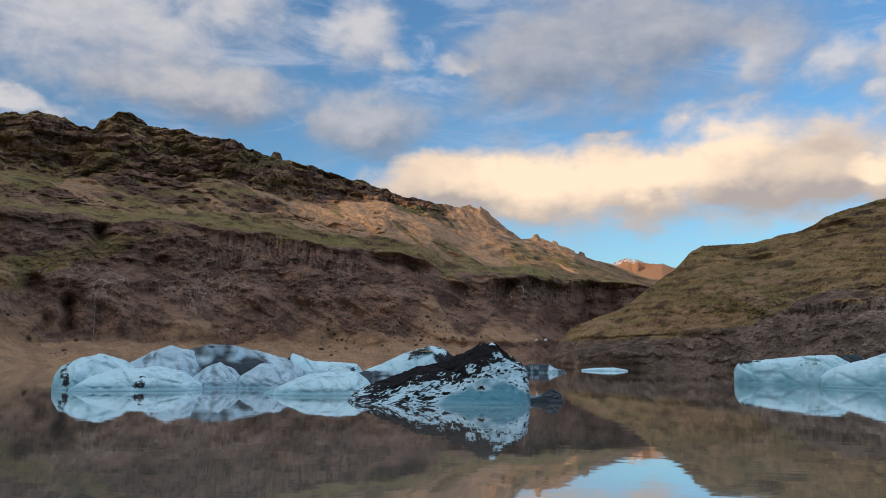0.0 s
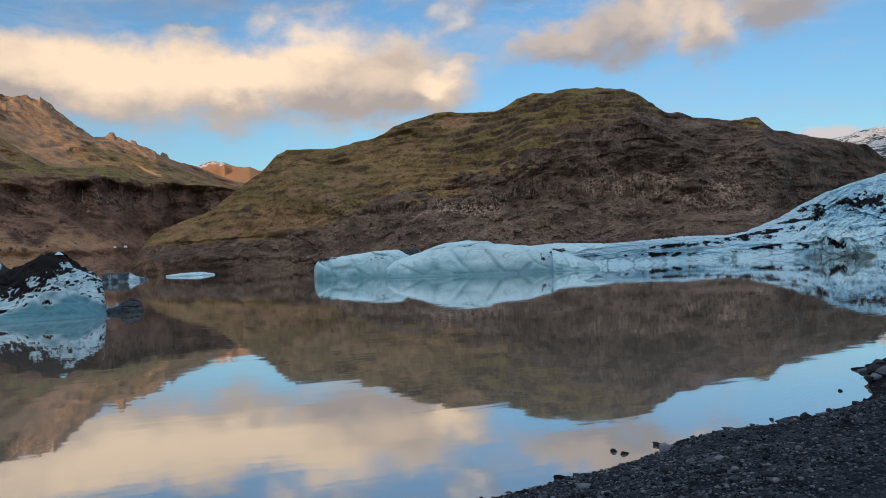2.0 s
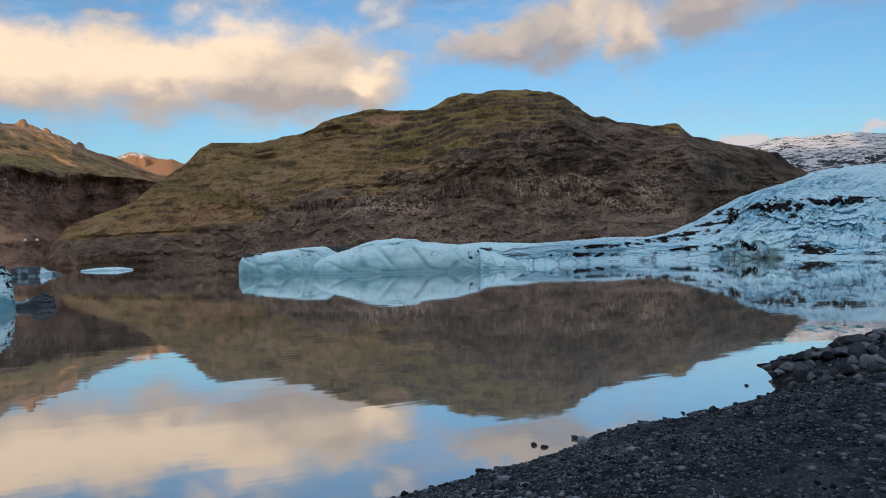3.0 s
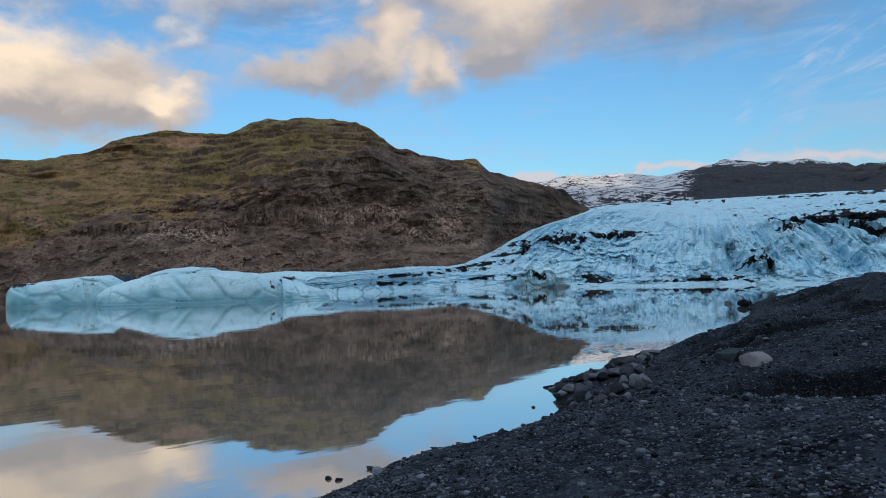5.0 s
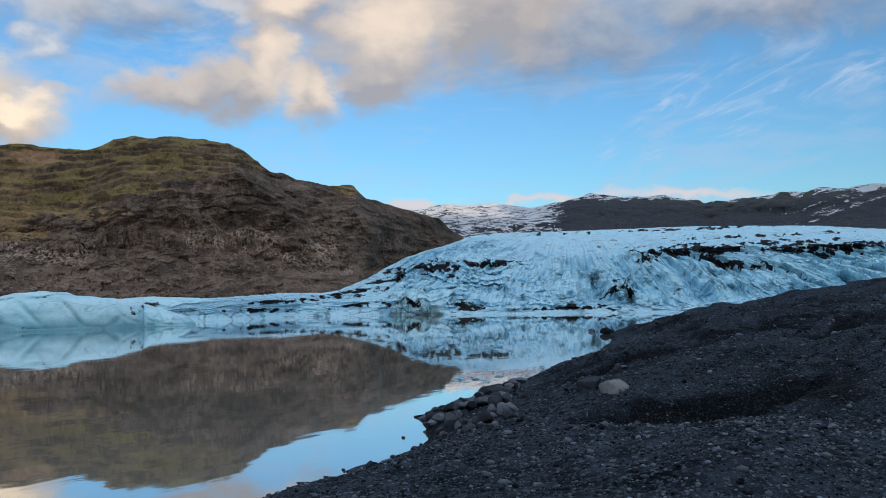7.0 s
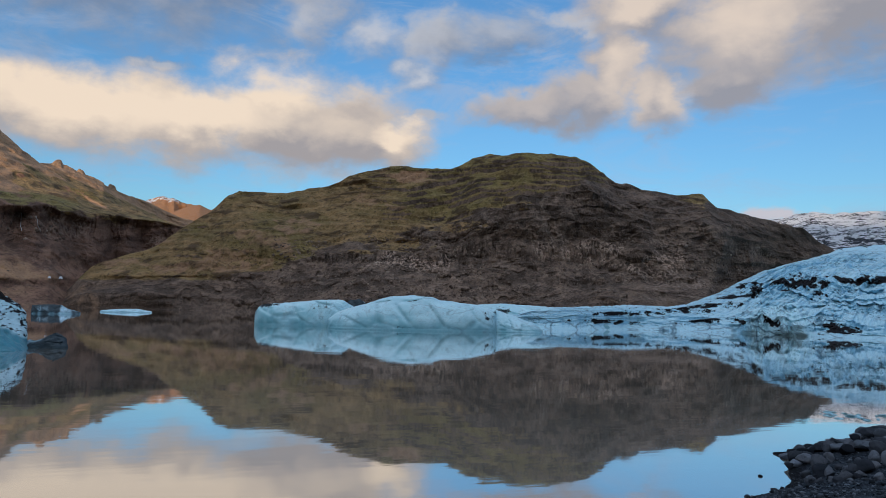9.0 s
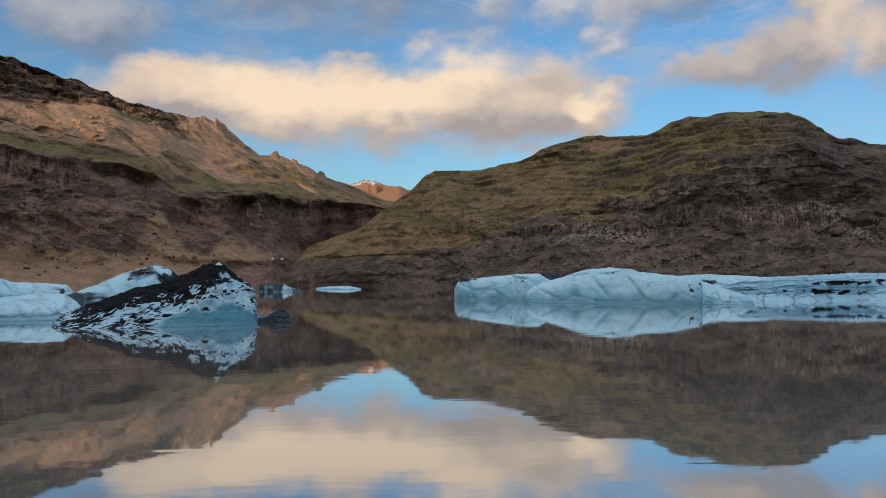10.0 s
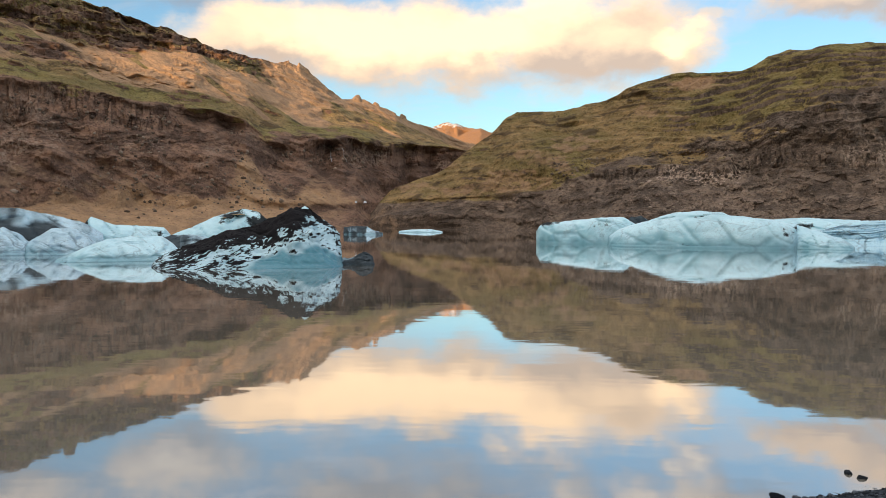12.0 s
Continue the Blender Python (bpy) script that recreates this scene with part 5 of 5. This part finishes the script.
def iceberg(name, label, az0, az1, dist, profile, deep, mat, seed, dirt=-0.5, front=2.2, back=2.5, ridge=0.15, rough=0.085, tilt_dirt=0.0, facets=0.0, streaks=1.0, slab=False, group="icebergs on the lake", pieces=()):
    """One berg, broadside to the bearing it lies on: crest heights along its length, a front and a back slope, a notch along the water and a keel under it."""
    mid, half = (az0 + az1) / 2, math.tan(radians(abs(az1 - az0) / 2)) * dist
    n_u, n_v = int(min(300, max(40, half * 14))) * (2 if slab else 1), 150 if slab else 90
    u = np.sin(np.linspace(-1, 1, n_u) * 1.35)[None] / math.sin(1.35) + np.zeros((n_v, 1))
    v = np.sin(np.linspace(-1, 1, n_v) * 1.35)[:, None] / math.sin(1.35) + np.zeros((1, n_u))
    k = 1.0 / max(half * 0.35, 1.2)
    s = seed * 13.7
    crest = table(profile, (u + 1) / 2)
    ends = np.clip(1 - np.abs(u) ** 5, 0, 1) ** 0.5
    keel = ridge + 0.16 * soft_noise(u * 3.0 + s, 0.0, 6.0)
    across = np.where(v < keel, (keel - v) / (1 + keel), (v - keel) / (1 - keel))
    fall = np.where(v < keel, 1 - across ** front, 1 - across ** back)
    lx, ly = u * half, v * deep * (0.35 + 0.65 * ends)
    lz = crest * fall
    body = np.clip(fall * 4, 0, 1) * ends
    rise = np.sqrt(np.maximum(crest, 0.3))
    lz = lz + body * rough * (0.9 * fbm(lx * k + s, ly * k, 0.5, 3) + 0.30 * fbm(lx * k * 5 + s, ly * k * 5, 2.5, 4)) * rise
    if facets:
        lz = lz + facets * body * ridged(lx * 0.5 + s, ly * 0.35, 3.0, 3)
    crack = np.exp(-(fbm(lx * k * 0.9 + s, ly * k * 0.9 + 0.3 * lz, 8.5, 2) / 0.08) ** 2)
    lz = lz - body * crack * 0.07 * rise
    tall = lz / max(float(crest.max()), 0.1)
    # faces cut back in leaning planes, and the groove that the water has melted
    plane, seam = jointed(lx * k * 0.9 + 0.35 * lz * k + s, tall * 1.3 + 0.2 * lx * k, seed)
    ly = ly + np.where(v < keel, 1.0, -1.0) * body * (0.10 * rise * plane + 0.12 * seam * rise + 0.16 * rise * np.exp(-((lz - 0.22) / 0.16) ** 2))
    ly = ly + rough * 1.2 * fbm(lx * k * 2 + s, lz * 0.8, ly * k, 4)
    lx = lx + rough * 1.0 * fbm(lz * 0.7 + s, ly * k, lx * k * 2, 4)
    rim = (np.abs(v) > 0.999) | (np.abs(u) > 0.999)
    lz = np.where(rim, -0.9, lz)
    sweep = fbm(lx * k * 0.8 + s, lz * 0.7 - 0.5 * ly * k, 1.0, 3)
    silt = dirt + tilt_dirt * tall + 0.85 * streaks * sweep + 0.35 * crack * step(fbm(lx * k * 1.1, ly * k, s, 3), 0.0, 0.4)
    # low faces coloured darker and bluer: old ice plus painted shade
    teal = (1 - step(tall + 0.12 * fbm(lx * k * 2 + s, ly, 5.0, 3), 0.0, 0.45)) * 0.7 + 0.10 * seam * body
    if slab:
        bend = 0.8 * fbm(lx * 0.7, ly * 0.7, 6.0, 3)
        run = 0.55 * fbm(lx * 0.9 + bend, (lz - 0.30 * lx) * 2.4 + ly * 0.7 + bend, 4.0, 3) + 0.7 * fbm(lx * 4.2 + bend, (lz - 0.30 * lx) * 8.0 + ly * 3.0 + bend, 9.0, 4, 0.65)
        cliff = 0.33 * step(u, -0.20, 0.40)
        # lower right front: blue ice with that face's shade painted in
        teal = 1.2 * (1 - step(fall + 0.10 * fbm(lx * 0.6, lz, 7.0, 3) - cliff, -0.07, 0.07)) * step(u, -0.15, 0.10)
        band = step(fall + 0.14 * run, 0.50, 0.64) * step(u, -0.95, -0.55) * (1 - step(u + 0.14 * run, 0.46, 0.56)) + step(fall + 0.06 * run, 0.82, 0.90) * step(u, 0.30, 0.42) * (1 - step(u, 0.74, 0.84))
        silt = 1.35 * band + 0.85 * run + 0.30 - 1.4 * np.clip(teal, 0, 1) - 0.12 * step(u, 0.46, 0.56) * (1 - step(fall, 0.80, 0.90)) * (1 - band)
    ob = sheet(name, lx, ly, lz, mat, {"dirt": silt, "teal": teal, "crust": step(flatness(lx, ly, lz), 0.35, 0.85) * (1 - np.clip(teal, 0, 1))})
    px, py = at_az(mid, dist)
    ob.matrix_world = pose(px, py, 0, 0, 0, -mid)
    if slab:
        # loose grit lying on the dirtiest ice
        rows, cols = np.where((silt > 0.55) & (lz > 0.25))
        r = np.random.RandomState(seed)
        pick = r.choice(len(rows), min(len(rows), 900), replace=False)
        spots = np.stack([lx[rows[pick], cols[pick]], ly[rows[pick], cols[pick]], lz[rows[pick], cols[pick]] + 0.01], 1)
        grit = scatter("debris", spots, r.uniform(0.04, 0.15, len(pick)), GRIT, seed)
        grit.parent = ob
        tagged(grit, "black grit frozen onto the ice", kind="stuff")
    tagged(ob, label, "iceberg", group)
    for what, at_u, at_v, size, tall_by, stuff_mat, note in pieces:
        i, j = int(np.argmin(np.abs(v[:, 0] - at_v))), int(np.argmin(np.abs(u[0] - at_u)))
        ring = np.linspace(0, 2 * math.pi, 15)[:-1][None]
        out = np.array([1.0, 0.8, 0.45, 0.02])[:, None]
        wide = size * out * (1 + 0.25 * soft_noise(np.cos(ring) * 1.7 + s, np.sin(ring) * 1.7, out))
        ob_part = sheet(what, lx[i, j] + wide * np.cos(ring), ly[i, j] + 0.8 * wide * np.sin(ring), lz[i, j] - 0.12 * size + tall_by * size * (1 - out) ** 0.9 + 0 * ring, stuff_mat, {"crust": 1.0 + 0 * wide, "dirt": -0.6 + 0 * wide}, ob, wrap=True)
        tagged(ob_part, note)
    return ob


iceberg("iceberg", "rounded pale blue iceberg floating at the group's end", -41.6, -36.2, 80, [(0, 1.1), (0.08, 2.0), (0.3, 2.9), (0.55, 3.3), (0.8, 2.7), (1, 1.8)], 4.0, BERG_ICE, 1, -0.45)
iceberg("iceberg", "low smooth white iceberg with a long rounded back", -40.6, -32.0, 75.5, [(0, 0.2), (0.15, 1.2), (0.36, 2.0), (0.5, 1.95), (0.66, 2.15), (0.85, 1.7), (1, 0.5)], 3.2, BERG_ICE, 2, -0.55)
iceberg("iceberg", "blue iceberg with a black silt patch on its shoulder", -37.0, -31.6, 90, [(0, 2.2), (0.3, 3.6), (0.5, 4.1), (0.8, 3.8), (1, 2.6)], 4.0, GREY_ICE, 3, -0.15, tilt_dirt=0.35, streaks=1.0)
iceberg("iceberg", "grey iceberg with dark silt streaks over its back", -33.4, -24.8, 91, [(0, 3.6), (0.2, 4.4), (0.4, 4.35), (0.65, 3.6), (0.85, 2.9), (1, 1.6)], 5.0, GREY_ICE, 24, -0.22, tilt_dirt=0.30, streaks=1.2)
iceberg("iceberg", "domed grey iceberg marbled with black silt", -32.8, -29.2, 79, [(0, 0.8), (0.3, 2.0), (0.55, 2.4), (0.8, 2.0), (1, 1.0)], 3.0, GREY_ICE, 27, 0.05, streaks=1.1)
iceberg("iceberg", "domed blue-grey iceberg with dark melt grooves", -29.5, -25.0, 78, [(0, 1.0), (0.35, 2.4), (0.6, 2.5), (0.85, 1.8), (1, 0.7)], 3.0, GREY_ICE, 6, 0.06, streaks=1.2)
iceberg("iceberg", "small smooth white iceberg with a pointed snout", -27.7, -19.6, 66.5, [(0, 0.1), (0.15, 0.6), (0.4, 1.75), (0.65, 1.95), (0.85, 1.85), (0.95, 1.3), (1, 0.6)], 3.0, BERG_ICE, 7, -0.6)
iceberg("iceberg", "white iceberg with a black-tipped horn", -26.0, -20.2, 98, [(0, 2.6), (0.07, 3.4), (0.14, 3.2), (0.3, 2.6), (0.6, 2.4), (0.9, 2.1), (1, 1.0)], 3.5, BERG_ICE, 8, -0.25, tilt_dirt=0.6)
iceberg("iceberg", "bright white iceberg with a high arched back", -20.4, -12.9, 88, [(0, 1.4), (0.25, 2.6), (0.5, 3.9), (0.68, 4.5), (0.85, 4.2), (1, 2.3)], 4.0, BERG_ICE, 9, -0.22, pieces=(("sand_patch", 0.30, -0.25, 0.9, 0.16, SAND, "tan sand lying on the ice"), ("sand_patch", 0.02, -0.3, 0.5, 0.2, SAND, "tan sand lying on the ice")))
iceberg("iceberg", "low grey ice rubble dusted with black silt", -22.0, -16.5, 74, [(0, 0.8), (0.3, 1.8), (0.6, 1.9), (1, 1.2)], 3.0, GREY_ICE, 10, 0.35, streaks=1.4)
iceberg("iceberg", "tilted iceberg slab covered with black debris over white ice", -21.2, -7.9, 58, [(0, 0.4), (0.06, 0.85), (0.18, 1.55), (0.36, 2.5), (0.55, 3.1), (0.74, 4.2), (0.83, 4.3), (0.91, 3.5), (0.97, 2.8), (1, 2.3)],
        5.2, SLAB_ICE, 11, -0.22, front=1.25, back=1.6, ridge=0.25, rough=0.13, tilt_dirt=0.62, facets=0.07, streaks=1.3, slab=True, pieces=(("ice_tip", 0.60, 0.20, 0.30, 0.8, BERG_ICE, "clean white tip of ice"),))
iceberg("iceberg", "small dark iceberg fragment beside the debris slab", -8.0, -5.4, 57.6, [(0, 0.1), (0.15, 0.4), (0.3, 0.3), (0.5, 0.45), (0.68, 0.85), (0.85, 0.72), (1, 0.15)], 1.2, GREY_ICE, 12, 0.75, rough=0.2, facets=0.1)
iceberg("iceberg", "far iceberg with a dark undercut face", -7.9, -4.9, 157, [(0, 1.5), (0.4, 1.8), (0.6, 1.7), (0.75, 0.9), (1, 0.4)], 3.0, GREY_ICE, 13, 0.15, tilt_dirt=0.6)
iceberg("iceberg", "flat white ice floe near the far shore", -3.7, -0.3, 182, [(0, 0.3), (0.3, 0.7), (0.7, 0.8), (1, 0.3)], 3.0, BERG_ICE, 14, -0.6)
iceberg("iceberg", "blunt pale green-blue iceberg with a sheer face", 7.0, 15.0, 112, [(0, 1.6), (0.035, 2.6), (0.1, 3.0), (0.35, 3.4), (0.6, 3.85), (0.8, 3.7), (1, 2.2)], 5.0, BERG_ICE, 15, -0.42, front=7.0, ridge=0.0, tilt_dirt=0.15)
iceberg("iceberg", "long pale turquoise iceberg with a high back", 12.5, 25.2, 104, [(0, 1.3), (0.06, 2.3), (0.2, 3.3), (0.36, 4.5), (0.5, 4.75), (0.62, 4.6), (0.66, 4.2), (0.85, 3.7), (1, 3.0)], 6.0, BERG_ICE, 16, -0.55, front=5.0, ridge=0.1, rough=0.06)
iceberg("iceberg", "low tapering ice block beside the long iceberg", 24.4, 28.8, 106, [(0, 3.0), (0.15, 3.1), (0.5, 2.1), (0.85, 1.2), (1, 0.3)], 4.5, BERG_ICE, 17, -0.5, front=3.0)
iceberg("iceberg", "flat-topped ice ridge behind the long iceberg", 20.0, 34.0, 132, [(0, 2.6), (0.2, 3.6), (0.4, 3.9), (0.65, 3.6), (0.85, 2.4), (0.95, 1.2), (1, 0.3)], 6.0, BERG_ICE, 18, -0.4, front=3.5, facets=0.04)

iceberg("iceberg", "black silt-covered ice hump behind the pale icebergs", 13.2, 15.8, 126, [(0, 2.0), (0.3, 3.95), (0.6, 4.15), (1, 2.4)], 3.0, GREY_ICE, 19, 0.9)
rng = random.Random(11)
for i in range(22):
    az, dist = rng.uniform(48.0, 51.5), rng.uniform(29.5, 31.5)
    wide = math.degrees(rng.uniform(0.10, 0.38) / dist)
    iceberg("ice_floe", "thin scrap of clear ice floating near the spit", az, az + wide, dist, [(0, 0.02), (0.5, 0.05), (1, 0.02)], 0.14, BERG_ICE, 30 + i, -0.7, rough=0.02, group="ice scraps by the spit")


def glacier_debris():
    """Ridges of black moraine grit along the silt bands."""
    x, y, z, dirt, level, _, ice = ICE
    r = np.random.RandomState(21)
    rows, cols = np.where((dirt > 0.42) & (level > 1.6) & (level < 5))
    pick = r.choice(len(rows), min(len(rows), 9000), replace=False)
    rows, cols = rows[pick], cols[pick]
    spots = np.stack([x[rows, cols] + r.normal(0, 0.35, len(pick)), y[rows, cols] + r.normal(0, 0.35, len(pick)), z[rows, cols] + 0.0], 1)
    grit = scatter("debris", spots, 0.08 + 0.24 * r.uniform(0, 1, len(pick)) ** 3, GRIT, 22)
    grit.parent = ice
    tagged(grit, "black moraine grit in ridges on the ice", kind="stuff")


glacier_debris()

# ---------------------------------------------------------------- stones


def stone_mesh(name, seed, detail, mat, flat=0.7):
    bm = bmesh.new()
    bmesh.ops.create_icosphere(bm, subdivisions=detail, radius=0.5)
    rng = random.Random(seed)
    sx, sy = rng.uniform(1.0, 1.5), rng.uniform(0.7, 1.0)
    cuts = [(Vector((rng.gauss(0, 1), rng.gauss(0, 1), rng.gauss(0, 0.8))).normalized(), rng.uniform(0.17, 0.36)) for _ in range(12)]
    for vert in bm.verts:
        p = vert.co
        for normal, limit in cuts:
            over = p.dot(normal) - limit
            if over > 0:
                p = p - normal * over * 0.94
        p = p + p.normalized() * 0.05 * noise.fractal(p * 3.1 + Vector((seed * 3.7, 0, 0)), 0.8, 2.1, 3)
        vert.co = Vector((p.x * sx, p.y * sy, p.z * flat))
    for face in bm.faces:
        face.smooth = True
    me = bpy.data.meshes.new(name)
    bm.to_mesh(me)
    bm.free()
    me.materials.append(mat)
    return me


STONE_SHAPES = [stone_mesh("shore_stone", i, 3, DARK_STONE, 0.6 + 0.05 * (i % 4)) for i in range(7)]
EDGE_SHAPES = [stone_mesh("shore_stone", i + 40, 3, WET_STONE, 0.65 + 0.06 * (i % 3)) for i in range(6)]
SPIT_SHAPES = [stone_mesh("boulder", i + 60, 3, SPIT_STONE, 0.72 + 0.05 * (i % 4)) for i in range(7)]
PALE_SHAPES = [stone_mesh("pale_boulder", i + 20, 3, PALE_STONE, 0.62) for i in range(2)]


def lay_stone(shape, x, y, size, label, group="stones along the shore", name="shore_stone", sink=0.22, turn=0.0, float_up=False):
    z = float(ground_z(np.array([x]), np.array([y]))[0])
    if float_up:
        z = max(z, -0.08 * size)
    ob = new(name, shape)
    ob.matrix_world = pose(x, y, z + size * (0.32 - sink), 0, 0, turn) @ Matrix.Diagonal((size, size, size, 1))
    return tagged(ob, label, "stone", group)


rng = random.Random(5)
for az, dist, size in ((41.5, 15.1, 0.42), (32.2, 12.9, 0.26), (29.0, 12.45, 0.16), (29.9, 12.35, 0.17), (24.8, 10.95, 0.24), (6.6, 8.9, 0.36), (37.1, 14.05, 0.17), (45.5, 17.0, 0.2),
                       (43.9, 16.2, 0.16), (16.7, 9.95, 0.10), (44.6, 18.3, 0.13), (40.2, 15.1, 0.18), (38.9, 14.6, 0.13), (42.6, 15.5, 0.2)):
    x, y = at_az(az, dist)
    lay_stone(rng.choice(EDGE_SHAPES), x, y, size, "dark wet basalt stone at the water's edge", turn=rng.uniform(0, 360), float_up=True)
for az, dist, size in ((59.8, 63.5, 1.3), (58.7, 67.4, 0.8)):
    x, y = at_az(az, dist)
    lay_stone(rng.choice(STONE_SHAPES), x, y, size, "dark boulder standing in shallow water off the spit", turn=rng.uniform(0, 360), sink=0.1, float_up=True)
for az, dist, size, k in ((60.5, 17.6, 1.0, 0), (58.9, 18.2, 0.85, 1)):
    x, y = at_az(az, dist)
    lay_stone((PALE_SHAPES[0], STONE_SHAPES[3])[k], x, y, size, "large grey boulder half buried in the gravel bank", "boulders on the bank", "pale_boulder", 0.27, 40)
# the stony spit and edge
for i in range(150):
    az, dist = rng.uniform(47.5, 56.0), rng.uniform(16.4, 22.5)
    x, y = at_az(az, dist)
    d = float(shore_depth(np.array([x]), np.array([y]))[0])
    if not -0.35 < d < 1.6 + 0.9 * rng.random():
        continue
    lay_stone(rng.choice(SPIT_SHAPES), x, y, 0.2 + 0.42 * rng.random() ** 2.2, "grey rounded basalt boulder heaped on the stony spit", "boulders heaped on the spit", "boulder", 0.12, rng.uniform(0, 360))
for i in range(420):
    s = rng.random()
    if s < 0.6:
        az, dist = rng.uniform(46, 53.5), rng.uniform(19.5, 30)
    else:
        az, dist = rng.uniform(30, 62), rng.uniform(12, 55)
    x, y = at_az(az, dist)
    d = float(shore_depth(np.array([x]), np.array([y]))[0])
    if not -0.4 < d < (4.5 if s < 0.6 else 2.5):
        continue
    lay_stone(rng.choice(EDGE_SHAPES + STONE_SHAPES[:3]), x, y, rng.uniform(0.16, 0.62) ** 1.3 * (1.25 if s < 0.6 else 0.6), "dark basalt stone on the stony shoreline", turn=rng.uniform(0, 360))


for i in range(110):
    az, dist = rng.uniform(14, 84), 5.5 * math.exp(rng.random() * math.log(40 / 5.5))
    x, y = at_az(az, dist)
    if float(shore_depth(np.array([x]), np.array([y]))[0]) < 0.6:
        continue
    pale = rng.random() < 0.02
    lay_stone(PALE_SHAPES[i % 2] if pale else rng.choice(STONE_SHAPES), x, y, rng.uniform(0.05, 0.13) * (1 + dist / 30),
              "pale rounded cobble lying on black gravel" if pale else "dark rounded cobble lying on black gravel", "cobbles on the bank", "cobble", 0.2, rng.uniform(0, 360))


def strew(count, near, far, seed, grow, small):
    """Pebbles over the dry shore between two distances, in drifts."""
    r = np.random.RandomState(seed)
    a, dist = np.radians(r.uniform(-4, 92, count)), near * np.exp(r.uniform(0, 1, count) * math.log(far / near))
    px, py = np.sin(a) * dist, np.cos(a) * dist
    inland = shore_depth(px, py)
    keep = (inland > -0.15) & (fbm(px / 2.2, py / 2.2, 9.0, 3) + r.uniform(-0.9, 0.9, count) - 0.5 * wet_and_shade(px, py) > -0.75)
    px, py, dist = px[keep], py[keep], dist[keep]
    size = np.minimum(0.0125 * np.exp(0.62 * np.abs(r.normal(0, 1, len(px)))) * (1 + dist / grow), 0.30)
    ob = scatter("pebbles", np.stack([px, py, ground_z(px, py) + 0.10 * size], 1), size, DARK_STONE, seed + 1, (0.4, 0.75), small)
    return tagged(ob, "grey and black pebbles strewn over the volcanic shore", "pebbles", kind="stuff")


strew(56000, 4.5, 14, 3, 22, False)
strew(80000, 13, 62, 5, 24, True)


def scree_on(hill, count, az_lo, az_hi, lev_lo, lev_hi, seed, lo, hi):
    x, y, z, level, az = hill
    r = np.random.RandomState(seed)
    cols = np.where((az > az_lo) & (az < az_hi))[0]
    ks = r.choice(cols, count)
    rows = np.where((level[:, 0] > lev_lo) & (level[:, 0] < lev_hi))[0]
    rs = r.choice(rows, count)
    keep = fbm(x[rs, ks] / 14, y[rs, ks] / 14, z[rs, ks] / 9, 3) + r.uniform(-0.5, 0.5, count) > 0.05
    places = np.stack([x[rs, ks], y[rs, ks], z[rs, ks]], 1)[keep]
    sizes = lo * np.exp(r.uniform(0, 1, len(places)) ** 2 * math.log(hi / lo))
    ob = scatter("scree", places, sizes, SCREE, seed, (0.7, 1.0))
    return tagged(ob, "pale and brown fallen boulders scattered on the slope", "scree", kind="stuff")


scree_on(LEFT, 2600, -48, -6, 1.3, 2.9, 8, 0.35, 1.7)
scree_on(RIGHT, 3200, 8, 46, 1.7, 3.6, 9, 0.3, 1.4)


# ---------------------------------------------------------------- meltwater and old snow


def rill(hill, bearing, lev_lo, lev_hi, wide, label):
    """A thin fall of meltwater down the rock."""
    x, y, z, level, az = hill
    col = int(np.argmin(np.abs(az - bearing)))
    rows = np.where((level[:, col] > lev_lo) & (level[:, col] < lev_hi))[0]
    out = 0.35 / np.hypot(x[rows, col], y[rows, col])
    cols = col + np.rint(2.2 * soft_noise(z[rows, col] / 3.5, 0.0, bearing)).astype(int)
    cx, cy, cz = x[rows, cols] * (1 - out), y[rows, cols] * (1 - out), z[rows, cols] + 0.1
    sway = wide * (0.7 + 0.5 * soft_noise(cz / 2.0, 0.0, bearing))
    side = np.array([math.cos(radians(bearing)), -math.sin(radians(bearing))])
    bow = 0.25 * sway
    fx = np.stack([cx - side[0] * sway, cx, cx + side[0] * sway], 1)
    fy = np.stack([cy - side[1] * sway, cy - bow, cy + side[1] * sway], 1)
    ob = sheet("waterfall", fx, fy, np.stack([cz, cz, cz], 1), FALLS)
    return tagged(ob, label, "waterfall", "meltwater on the hillside")


rill(LEFT, -39.4, 2.05, 2.35, 0.06, "thin white meltwater fall beside a dark alcove")
rill(LEFT, -9.0, 2.62, 2.97, 0.12, "thin white waterfall down a gully wall")
rill(LEFT, -7.9, 2.6, 2.85, 0.09, "faint trickle of meltwater on dark rock")


def snow_patch(bearing, dist, wide, deep, seed):
    u, v = np.meshgrid(np.linspace(-1, 1, 15), np.linspace(-1, 1, 11))
    edge = np.clip(1 - u * u - v * v + 0.3 * fbm(u * 2 + seed, v * 2, 0.5, 3), -0.3, 1)
    x0, y0 = at_az(bearing, dist)
    ob = sheet("snow_patch", u * wide, v * deep, 0.5 * edge + 0.25 * (v + 1) * deep * 0.5, SNOW)
    ob.matrix_world = pose(x0, y0, EYE + math.tan(radians(1.25)) * dist - 0.4, 0, 0, -bearing)
    return tagged(ob, "small patch of old white snow in the gully mouth", "snow", "old snow patches")


SNOW = glacier_ice("old_snow", (0.66, 0.70, 0.74), (0.80, 0.82, 0.84), 0.5, 0.6, 1.0, 0.2, 0.2)
snow_patch(-7.0, 236, 0.4, 0.2, 1)
snow_patch(-6.3, 237, 0.5, 0.15, 2)
